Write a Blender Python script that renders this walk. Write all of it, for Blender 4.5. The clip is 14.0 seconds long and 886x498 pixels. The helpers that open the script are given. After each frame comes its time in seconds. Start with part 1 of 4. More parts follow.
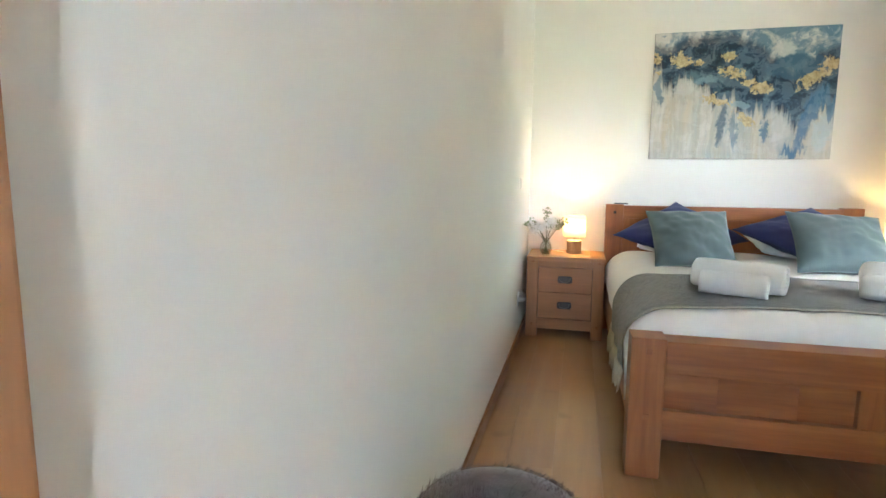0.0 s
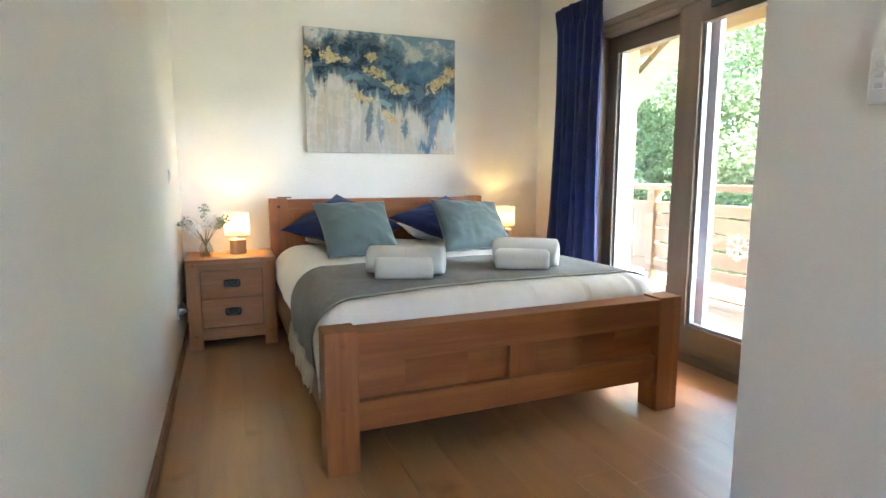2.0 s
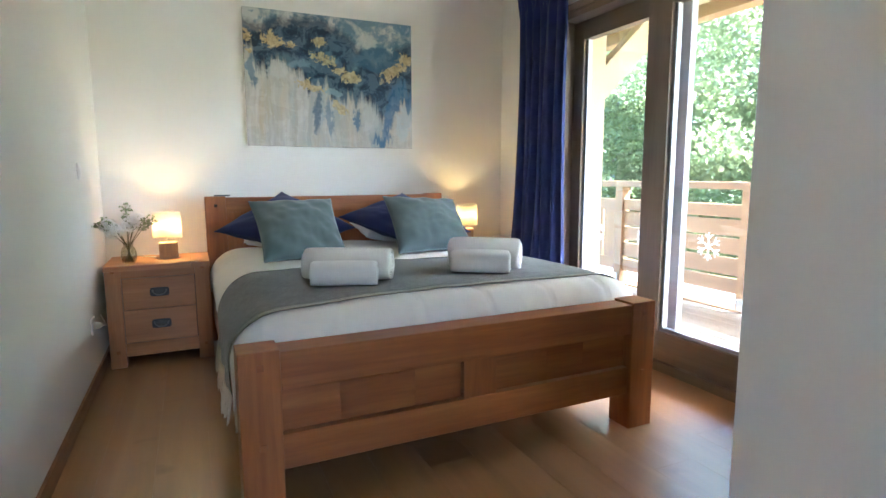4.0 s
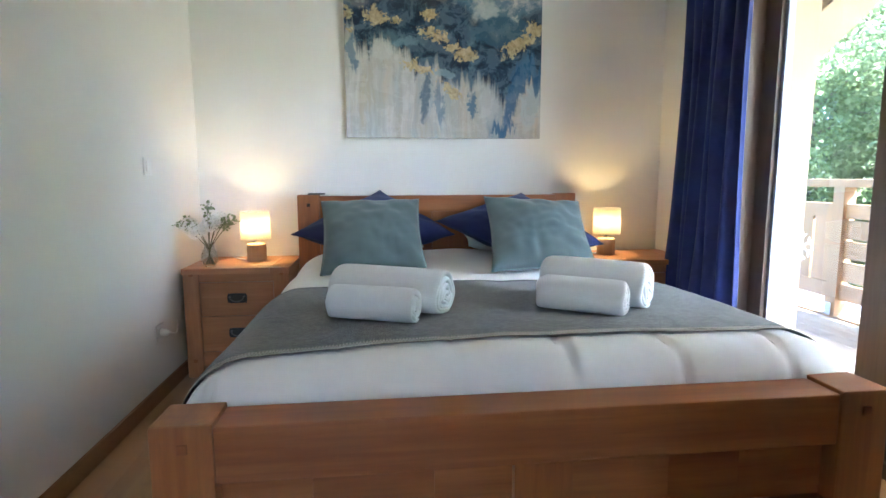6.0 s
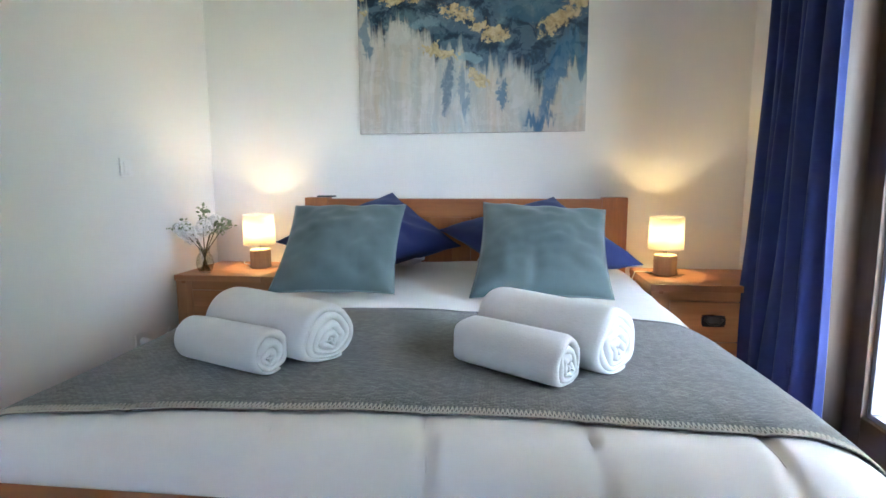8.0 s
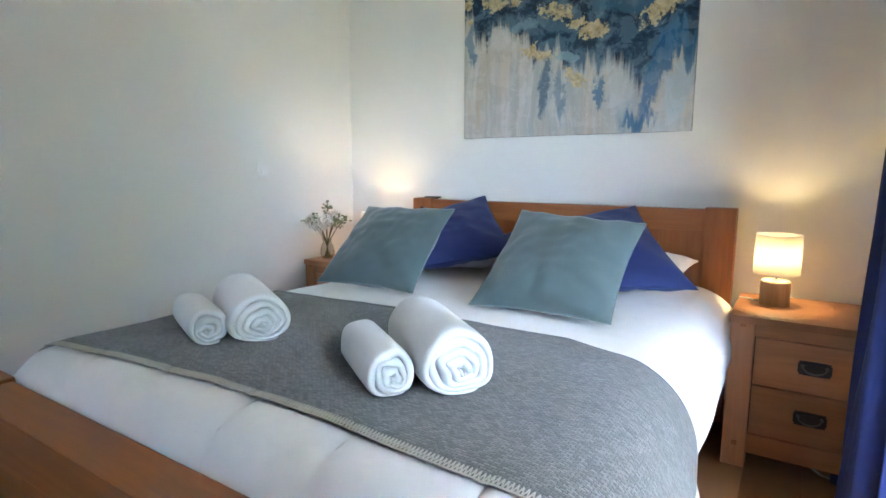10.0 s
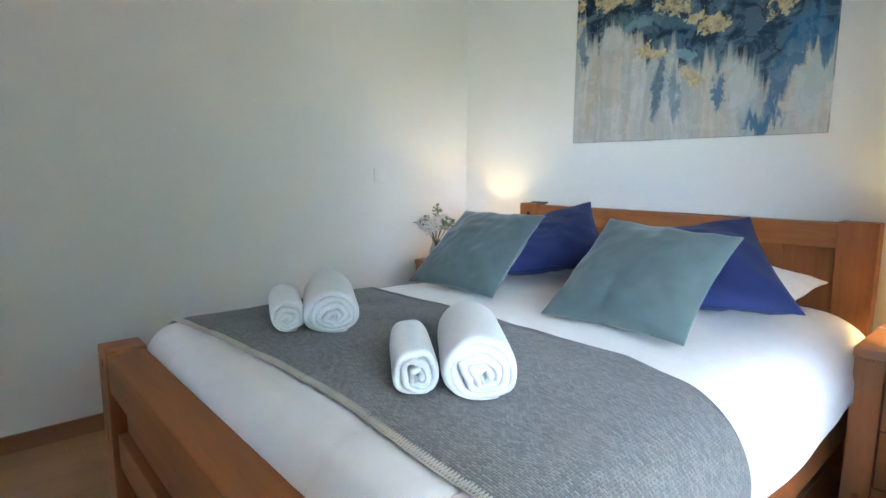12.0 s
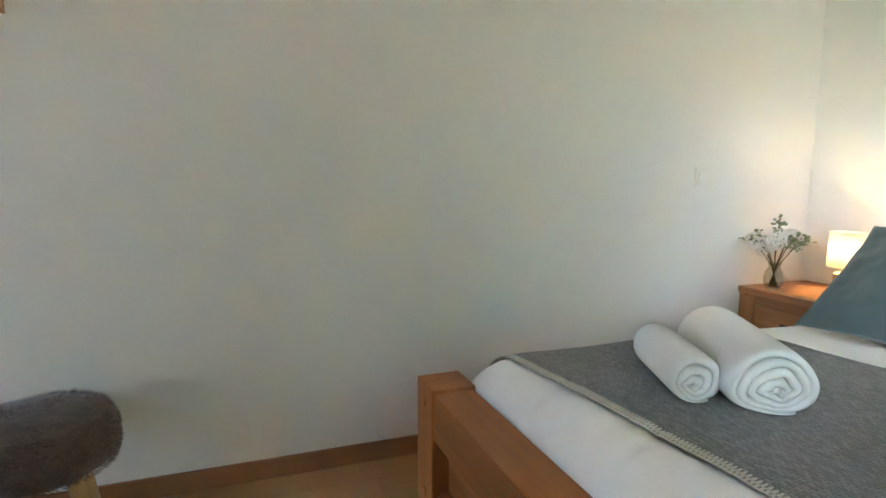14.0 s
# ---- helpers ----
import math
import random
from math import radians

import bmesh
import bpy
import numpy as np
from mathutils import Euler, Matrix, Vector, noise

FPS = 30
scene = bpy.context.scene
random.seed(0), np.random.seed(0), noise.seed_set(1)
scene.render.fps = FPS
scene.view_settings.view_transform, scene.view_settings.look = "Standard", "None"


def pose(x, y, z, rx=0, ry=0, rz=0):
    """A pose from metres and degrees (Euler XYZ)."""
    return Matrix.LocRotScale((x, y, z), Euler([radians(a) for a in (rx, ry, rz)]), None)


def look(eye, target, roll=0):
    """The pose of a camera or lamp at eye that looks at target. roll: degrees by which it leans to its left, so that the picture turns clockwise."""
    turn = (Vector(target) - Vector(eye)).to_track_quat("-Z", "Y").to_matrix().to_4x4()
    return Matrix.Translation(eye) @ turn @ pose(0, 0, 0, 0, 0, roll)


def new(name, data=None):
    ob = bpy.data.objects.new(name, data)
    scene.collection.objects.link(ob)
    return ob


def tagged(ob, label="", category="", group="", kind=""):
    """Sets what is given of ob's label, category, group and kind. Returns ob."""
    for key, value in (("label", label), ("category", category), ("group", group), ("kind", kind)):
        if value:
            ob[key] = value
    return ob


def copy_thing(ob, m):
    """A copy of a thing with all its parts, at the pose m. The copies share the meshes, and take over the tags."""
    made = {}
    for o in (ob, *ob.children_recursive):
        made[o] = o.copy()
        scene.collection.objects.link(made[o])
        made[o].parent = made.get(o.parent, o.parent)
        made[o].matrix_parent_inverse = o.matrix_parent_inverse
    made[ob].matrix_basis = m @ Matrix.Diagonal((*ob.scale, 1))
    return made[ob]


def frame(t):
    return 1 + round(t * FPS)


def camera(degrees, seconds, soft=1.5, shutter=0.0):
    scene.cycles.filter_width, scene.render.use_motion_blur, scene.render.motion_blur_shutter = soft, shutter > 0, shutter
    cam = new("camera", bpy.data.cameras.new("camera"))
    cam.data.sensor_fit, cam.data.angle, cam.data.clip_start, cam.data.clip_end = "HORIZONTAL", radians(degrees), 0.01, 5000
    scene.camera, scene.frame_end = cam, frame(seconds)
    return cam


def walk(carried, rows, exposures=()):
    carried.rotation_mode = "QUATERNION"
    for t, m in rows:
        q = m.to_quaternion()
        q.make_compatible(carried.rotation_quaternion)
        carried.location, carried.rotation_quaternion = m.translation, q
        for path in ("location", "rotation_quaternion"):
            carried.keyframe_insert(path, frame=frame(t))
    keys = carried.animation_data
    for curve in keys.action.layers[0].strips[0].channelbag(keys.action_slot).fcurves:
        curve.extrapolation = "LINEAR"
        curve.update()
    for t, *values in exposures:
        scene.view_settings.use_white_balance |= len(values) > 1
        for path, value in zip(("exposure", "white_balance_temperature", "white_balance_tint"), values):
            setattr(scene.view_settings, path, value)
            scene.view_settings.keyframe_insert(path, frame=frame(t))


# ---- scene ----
cam = camera(78.1, 14.0)
# seconds, eye, target, roll
PATH = [
    (0, (0.014, -0.041, 1.163), (-0.465, 1.883, 0.902), 0.5),
    (0.5, (-0.004, 0.013, 1.166), (-0.036, 1.995, 0.899), 0.4),
    (1, (-0.013, 0.097, 1.118), (0.23, 2.065, 0.864), 0.3),
    (1.5, (-0.051, 0.134, 1.131), (0.492, 2.04, 0.865), 0.2),
    (2, (-0.08, 0.145, 1.135), (0.651, 1.988, 0.869), -0.0),
    (2.5, (-0.1, 0.156, 1.142), (0.747, 1.948, 0.877), -0.2),
    (2.7, (-0.1, 0.154, 1.135), (0.769, 1.937, 0.874), -0.2),
    (4.8, (0.368, 0.625, 1.089), (1.059, 2.482, 0.82), -0.1),
    (5, (0.424, 0.677, 1.088), (1.038, 2.561, 0.818), -0.1),
    (5.5, (0.594, 0.831, 1.095), (1.004, 2.769, 0.817), -0.4),
    (6, (0.723, 0.972, 1.076), (0.935, 2.943, 0.813), -0.2),
    (6.5, (0.833, 1.15, 1.084), (0.902, 3.131, 0.814), -0.0),
    (7, (0.965, 1.271, 1.08), (0.92, 3.252, 0.812), -0.0),
    (9.3, (1.871, 1.552, 1.094), (1.111, 3.383, 0.828), 0.1),
    (9.5, (1.95, 1.572, 1.09), (1.069, 3.349, 0.827), 0.3),
    (10, (2.142, 1.658, 1.133), (1.061, 3.316, 0.847), 0.1),
    (10.5, (2.299, 1.742, 1.149), (1.059, 3.286, 0.87), 0.3),
    (11, (2.36, 1.796, 1.147), (1.034, 3.268, 0.87), 0.3),
    (11.5, (2.376, 1.78, 1.149), (0.956, 3.161, 0.87), 0.4),
    (12, (2.363, 1.801, 1.151), (0.873, 3.105, 0.87), 0.3),
    (12.5, (2.284, 1.774, 1.142), (0.749, 3.026, 0.861), 0.6),
    (13, (2.121, 1.772, 1.136), (0.522, 2.941, 0.859), 0.7),
    (13.5, (1.898, 1.731, 1.124), (0.178, 2.716, 0.859), 0.5),
    (14, (1.652, 1.662, 1.115), (-0.214, 2.335, 0.859), 0.2),
]
# seconds, stops, kelvin, tint
EXPOSURES = [(0.0, 5.66, 5480, 2), (2.5, 5.37, 5380, 2), (5.0, 5.06, 5080, 3), (7.0, 5.11, 4980, 4), (9.5, 5.04, 4880, 4), (12.0, 4.98, 4850, 1), (13.0, 5.09, 5080, 0), (14.0, 5.20, 5380, 0)]
walk(cam, [(t, look(eye, target, roll)) for t, eye, target, roll in PATH], EXPOSURES)

# world, sun and lamps
def daylight():
    w = bpy.data.worlds.new("sky")
    scene.world = w
    w.use_nodes = True
    nt = w.node_tree
    sky = nt.nodes.new("ShaderNodeTexSky")
    sky.sky_type = 'NISHITA'
    sky.sun_disc = False
    sky.sun_elevation = radians(48)
    sky.sun_rotation = radians(SUN_AZ)
    sky.air_density, sky.dust_density = 0.8, 3.0
    bg = nt.nodes["Background"]
    bg.inputs["Strength"].default_value = 0.15
    nt.links.new(sky.outputs[0], bg.inputs[0])
    sun = bpy.data.lights.new("sun", 'SUN')
    sun.energy, sun.angle, sun.color = 5.0, radians(0.5), (1.0, 0.94, 0.85)
    ob = new("sun", sun)
    a, e = radians(SUN_AZ), radians(48)
    d = Vector((math.sin(a) * math.cos(e), math.cos(a) * math.cos(e), math.sin(e)))
    ob.matrix_world = look(d * 30, (0, 0, 0))


SUN_AZ = 118
daylight()
LAMP_WATTS = 0.20


# ---- node helpers ----
class Mat:
    def __init__(self, name):
        self.m = bpy.data.materials.new(name)
        self.m.use_nodes = True
        self.nt = self.m.node_tree
        self.bsdf = self.nt.nodes["Principled BSDF"]
        self.out = self.nt.nodes["Material Output"]

    def n(self, kind, operation="", use_clamp=False, blend_type=""):
        nd = self.nt.nodes.new("ShaderNode" + kind)
        if operation:
            nd.operation = operation
        if use_clamp:
            nd.use_clamp = True
        if blend_type:
            nd.data_type, nd.blend_type = 'RGBA', blend_type
        return nd

    def put(self, sock, v):
        if isinstance(v, bpy.types.NodeSocket):
            self.nt.links.new(v, sock)
        else:
            sock.default_value = v

    def set(self, **kw):
        for k, v in kw.items():
            self.put(self.bsdf.inputs[k.replace("_", " ")], v)
        return self

    def coord(self, scale=(1, 1, 1), shift=True, kind="Object", rot=(0, 0, 0)):
        tc = self.n("TexCoord")
        mp = self.n("Mapping")
        mp.inputs["Scale"].default_value = scale
        mp.inputs["Rotation"].default_value = rot
        v = tc.outputs[kind]
        if shift:
            oi = self.n("ObjectInfo")
            v = self.vec("ADD", v, self.vec("SCALE", (3.7, 5.1, 7.3), oi.outputs["Random"]))
        self.put(mp.inputs["Vector"], v)
        return mp.outputs[0]

    def vec(self, op, a, b):
        nd = self.n("VectorMath", operation=op)
        self.put(nd.inputs[0], a)
        self.put(nd.inputs["Scale"] if op == "SCALE" else nd.inputs[1], b)
        return nd.outputs[0]

    def math(self, op, a, b=0.0, clamp=False):
        nd = self.n("Math", operation=op, use_clamp=clamp)
        self.put(nd.inputs[0], a)
        self.put(nd.inputs[1], b)
        return nd.outputs[0]

    def noise(self, vec, scale=5.0, detail=4.0, rough=0.5, dist=0.0, col=False):
        nd = self.n("TexNoise")
        self.put(nd.inputs["Vector"], vec)
        nd.inputs["Scale"].default_value = scale
        nd.inputs["Detail"].default_value = detail
        nd.inputs["Roughness"].default_value = rough
        nd.inputs["Distortion"].default_value = dist
        return nd.outputs[1 if col else 0]

    def ramp(self, fac, *stops):
        nd = self.n("ValToRGB")
        while len(nd.color_ramp.elements) < len(stops):
            nd.color_ramp.elements.new(0.5)
        for e, (p, c) in zip(nd.color_ramp.elements, stops):
            e.position = p
            e.color = (c, c, c, 1) if isinstance(c, (int, float)) else (*c, 1)
        self.put(nd.inputs[0], fac)
        return nd.outputs[0]

    def mix(self, fac, a, b, mode='MIX'):
        nd = self.n("Mix", blend_type=mode)
        self.put(nd.inputs[0], fac)
        self.put(nd.inputs[6], a if isinstance(a, bpy.types.NodeSocket) else (*a, 1))
        self.put(nd.inputs[7], b if isinstance(b, bpy.types.NodeSocket) else (*b, 1))
        return nd.outputs[2]

    def tint(self, col, amount=0.25):
        """Lighter and darker from piece to piece."""
        oi = self.n("ObjectInfo")
        hs = self.n("HueSaturation")
        self.put(hs.inputs["Value"], self.math("ADD", self.math("MULTIPLY", oi.outputs["Random"], amount), 1 - amount / 2))
        self.put(hs.inputs["Color"], col)
        return hs.outputs[0]

    def bump(self, height, strength=0.2, dist=0.002):
        nd = self.n("Bump")
        nd.inputs["Strength"].default_value = strength
        nd.inputs["Distance"].default_value = dist
        self.put(nd.inputs["Height"], height)
        self.put(self.bsdf.inputs["Normal"], nd.outputs[0])
        return self


def wood(name, dark, light, axis, rough=0.45, tint=0.2, grain=22.0, bump=0.15):
    m = Mat(name)
    s = [grain] * 3
    s["xyz".index(axis)] = grain * 0.07
    co = m.coord(s)
    big = m.noise(co, 0.35, 3, 0.5, 1.2)
    fine = m.noise(co, 3.5, 6, 0.6, 0.4)
    f = m.math("ADD", m.math("MULTIPLY", big, 0.65), m.math("MULTIPLY", fine, 0.35))
    col = m.ramp(f, (0.3, dark), (0.52, [(a + b) / 2 for a, b in zip(dark, light)]), (0.7, light))
    knot = m.noise(m.coord((3, 3, 3)), 1.3, 2)
    col = m.mix(m.ramp(knot, (0.68, 0.0), (0.8, 0.55)), col, [c * 0.45 for c in dark])
    m.set(Base_Color=m.tint(col, tint), Roughness=m.math("ADD", m.math("MULTIPLY", fine, 0.2), rough - 0.1))
    m.bump(fine, bump, 0.0015)
    return m.m


def plaster(name, col, bump=0.06):
    m = Mat(name)
    co = m.coord(shift=False)
    a = m.noise(co, 1.1, 3)
    b = m.noise(co, 60, 5, 0.6)
    m.set(Base_Color=m.mix(m.ramp(a, (0.3, 0.0), (0.7, 1.0)), col, [c * 0.95 for c in col]), Roughness=0.85)
    m.bump(b, bump, 0.001)
    return m.m


def cloth(name, col, scale=500, rough=0.9, sheen=0.2, vary=0.12, bump=0.2, subtle=9.0):
    m = Mat(name)
    co = m.coord(shift=True)
    a = m.noise(co, subtle, 4, 0.6)
    b = m.noise(co, scale, 2, 0.6)
    m.set(Base_Color=m.mix(m.ramp(a, (0.3, 0.0), (0.7, 1.0)), [c * (1 - vary) for c in col], [min(1, c * (1 + vary)) for c in col]),
          Roughness=rough, Sheen_Weight=sheen, Sheen_Roughness=0.4)
    m.bump(m.math("ADD", m.math("MULTIPLY", b, 0.5), a), bump, 0.002)
    return m.m


def plain(name, col, rough=0.4, metal=0.0, vary=0.06):
    m = Mat(name)
    a = m.noise(m.coord(), 30, 4)
    m.set(Base_Color=m.mix(a, [c * (1 - vary) for c in col], [min(1, c * (1 + vary)) for c in col]), Metallic=metal,
          Roughness=m.math("ADD", m.math("MULTIPLY", a, 0.1), rough - 0.05))
    return m.m


WALL = plaster("white_paint", (0.82, 0.80, 0.765))
CEIL = plaster("ceiling_paint", (0.82, 0.81, 0.79))
BED_D, BED_L = (0.215, 0.066, 0.014), (0.41, 0.152, 0.039)
OAK = {a: wood("oak_" + a, BED_D, BED_L, a, 0.45, 0.08) for a in "xyz"}
NS_D, NS_L = (0.315, 0.126, 0.048), (0.515, 0.243, 0.103)
NSOAK = {a: wood("stand_oak_" + a, NS_D, NS_L, a, 0.42, 0.14) for a in "xyz"}
FLOOR = wood("floor_oak", (0.335, 0.165, 0.067), (0.455, 0.245, 0.110), "y", 0.34, 0.05, 14.0, 0.03)
COAT = FLOOR.node_tree.nodes["Principled BSDF"].inputs
COAT["Coat Weight"].default_value, COAT["Coat Roughness"].default_value = 0.35, 0.28
SKIRT = wood("skirting_oak", (0.24, 0.110, 0.045), (0.36, 0.175, 0.075), "y", 0.45, 0.1)
DOORW = wood("door_wood", (0.36, 0.17, 0.08), (0.5, 0.26, 0.13), "z", 0.45, 0.1)
FRAMEW = {a: wood("window_wood_" + a, (0.15, 0.106, 0.076), (0.23, 0.172, 0.128), a, 0.4, 0.08) for a in "yz"}
OUTW = {a: wood("larch_" + a, (0.150, 0.078, 0.032), (0.235, 0.135, 0.062), a, 0.6, 0.2, 16.0) for a in "xyz"}
SPRUCE = {a: wood("spruce_" + a, (0.30, 0.215, 0.115), (0.40, 0.30, 0.175), a, 0.6, 0.12, 16.0) for a in "xyz"}
DECKW = wood("deck_wood", (0.35, 0.285, 0.22), (0.46, 0.385, 0.31), "y", 0.6, 0.2, 12.0)
# near-black: shade in the drawer gaps, also one dark headboard peg
SHADOW_GAP = plain("gap_shade_and_peg", (0.03, 0.018, 0.01), 0.8)
IRON = plain("black_iron", (0.05, 0.05, 0.056), 0.36, 0.6)
CHROME = plain("chrome", (0.7, 0.7, 0.7), 0.18, 1.0)
PLASTIC = plain("white_plastic", (0.8, 0.79, 0.77), 0.35)
SCREEN = plain("black_glass", (0.012, 0.013, 0.016), 0.08)
COTTON = cloth("white_cotton", (0.85, 0.83, 0.80), 700, 0.85, 0.1, 0.02, 0.12, 14)
TERRY = cloth("white_terry", (0.76, 0.757, 0.755), 260, 0.95, 0.3, 0.02, 0.6, 40)
TEAL = cloth("teal_velvet", (0.088, 0.120, 0.118), 350, 0.75, 0.35, 0.07, 0.2, 8)
NAVY = cloth("navy_cotton", (0.012, 0.020, 0.098), 600, 0.8, 0.06, 0.07, 0.2, 10)
VELVET = cloth("navy_velvet", (0.012, 0.022, 0.120), 300, 0.85, 0.07, 0.22, 0.18, 9)
CREAM = cloth("cream_yarn", (0.47, 0.43, 0.35), 500, 0.9, 0.2, 0.12, 0.3)
FRINGE = cloth("pale_cream_yarn", (0.64, 0.58, 0.47), 500, 0.9, 0.2, 0.12, 0.3)
GREYYARN = cloth("grey_yarn", (0.16, 0.157, 0.148), 500, 0.9, 0.2, 0.12, 0.3)
LOG = wood("log_bark", (0.25, 0.165, 0.10), (0.46, 0.33, 0.21), "z", 0.7, 0.15, 40, 0.5)
LEGW = wood("pale_leg_wood", (0.50, 0.33, 0.16), (0.65, 0.46, 0.25), "z", 0.5)


def wool():
    m = Mat("grey_wool_weave")
    co = m.coord(shift=False, kind="UV")
    br = m.n("TexBrick")
    br.offset = 0.5
    m.put(br.inputs["Vector"], co)
    br.inputs["Scale"].default_value = 1.0
    br.inputs["Brick Width"].default_value = 0.013
    br.inputs["Row Height"].default_value = 0.0065
    br.inputs["Mortar Size"].default_value = 0.0011
    br.inputs["Mortar Smooth"].default_value = 0.6
    n1 = m.noise(co, 3, 4)
    n2 = m.noise(co, 240, 4, 0.7)
    br.inputs["Color1"].default_value = (0.262, 0.255, 0.222, 1)
    br.inputs["Color2"].default_value = (0.106, 0.103, 0.090, 1)
    br.inputs["Mortar"].default_value = (0.04, 0.039, 0.037, 1)
    col = m.mix(m.ramp(n2, (0.3, 0.0), (0.7, 0.40)), br.outputs["Color"], (0.10, 0.098, 0.093))
    col = m.mix(m.math("MULTIPLY", n1, 0.25), col, (0.14, 0.137, 0.125))
    m.set(Base_Color=col, Roughness=0.95, Sheen_Weight=0.25)
    m.bump(m.math("SUBTRACT", n2, br.outputs["Fac"]), 0.5, 0.002)
    return m.m


WOOL = wool()


def shade_mat():
    m = Mat("lamp_shade_linen")
    fab = m.noise(m.coord((120, 120, 400)), 1.0, 3)
    d = m.n("BsdfDiffuse")
    t = m.n("BsdfTranslucent")
    c = m.mix(fab, (0.80, 0.76, 0.68), (0.88, 0.84, 0.76))
    m.put(d.inputs["Color"], c)
    m.put(t.inputs["Color"], c)
    x = m.n("MixShader")
    x.inputs[0].default_value = 0.42
    m.nt.links.new(d.outputs[0], x.inputs[1])
    m.nt.links.new(t.outputs[0], x.inputs[2])
    m.nt.links.new(x.outputs[0], m.out.inputs[0])
    return m.m


SHADE = shade_mat()


def pane_mat(name, tintc=(0.97, 0.985, 0.98), gloss=1.0):
    m = Mat(name)
    t = m.n("BsdfTransparent")
    t.inputs[0].default_value = (*tintc, 1)
    g = m.n("BsdfGlossy")
    g.inputs["Roughness"].default_value = 0.01
    lw = m.n("LayerWeight")
    lw.inputs[0].default_value = 0.5
    x = m.n("MixShader")
    m.put(x.inputs[0], m.math("ADD", m.math("MULTIPLY", m.math("POWER", lw.outputs["Facing"], 4.0), 0.6 * gloss), 0.055))
    m.nt.links.new(t.outputs[0], x.inputs[1])
    m.nt.links.new(g.outputs[0], x.inputs[2])
    m.nt.links.new(x.outputs[0], m.out.inputs[0])
    return m.m


PANE = pane_mat("window_glass", (0.945, 0.955, 0.962))


VASEG = pane_mat("vase_glass", (0.90, 0.92, 0.915), 1.6)


def leaf_mat(name, a, b, trans=0.45):
    m = Mat(name)
    geo = m.n("NewGeometry")
    col = m.mix(geo.outputs["Random Per Island"], a, b)
    d = m.n("BsdfDiffuse")
    t = m.n("BsdfTranslucent")
    m.put(d.inputs["Color"], col)
    m.put(t.inputs["Color"], col)
    x = m.n("MixShader")
    x.inputs[0].default_value = trans
    m.nt.links.new(d.outputs[0], x.inputs[1])
    m.nt.links.new(t.outputs[0], x.inputs[2])
    m.nt.links.new(x.outputs[0], m.out.inputs[0])
    return m.m


LEAF = leaf_mat("beech_leaves", (0.14, 0.165, 0.07), (0.25, 0.285, 0.145), 0.62)
EUCA = leaf_mat("eucalyptus_leaves", (0.23, 0.29, 0.18), (0.40, 0.45, 0.31), 0.4)
PETAL = leaf_mat("white_petals", (0.80, 0.81, 0.82), (0.88, 0.88, 0.86), 0.2)
BARK = wood("tree_bark", (0.06, 0.045, 0.03), (0.16, 0.12, 0.09), "z", 0.9, 0.2, 9, 0.6)
STEM = plain("green_stems", (0.10, 0.11, 0.05), 0.6)
GRASS = cloth("meadow", (0.06, 0.10, 0.03), 60, 0.95, 0.0, 0.4, 0.5, 2)
FUR = cloth("brown_fur", (0.15, 0.108, 0.096), 160, 0.9, 0.5, 0.35, 0.6, 18)


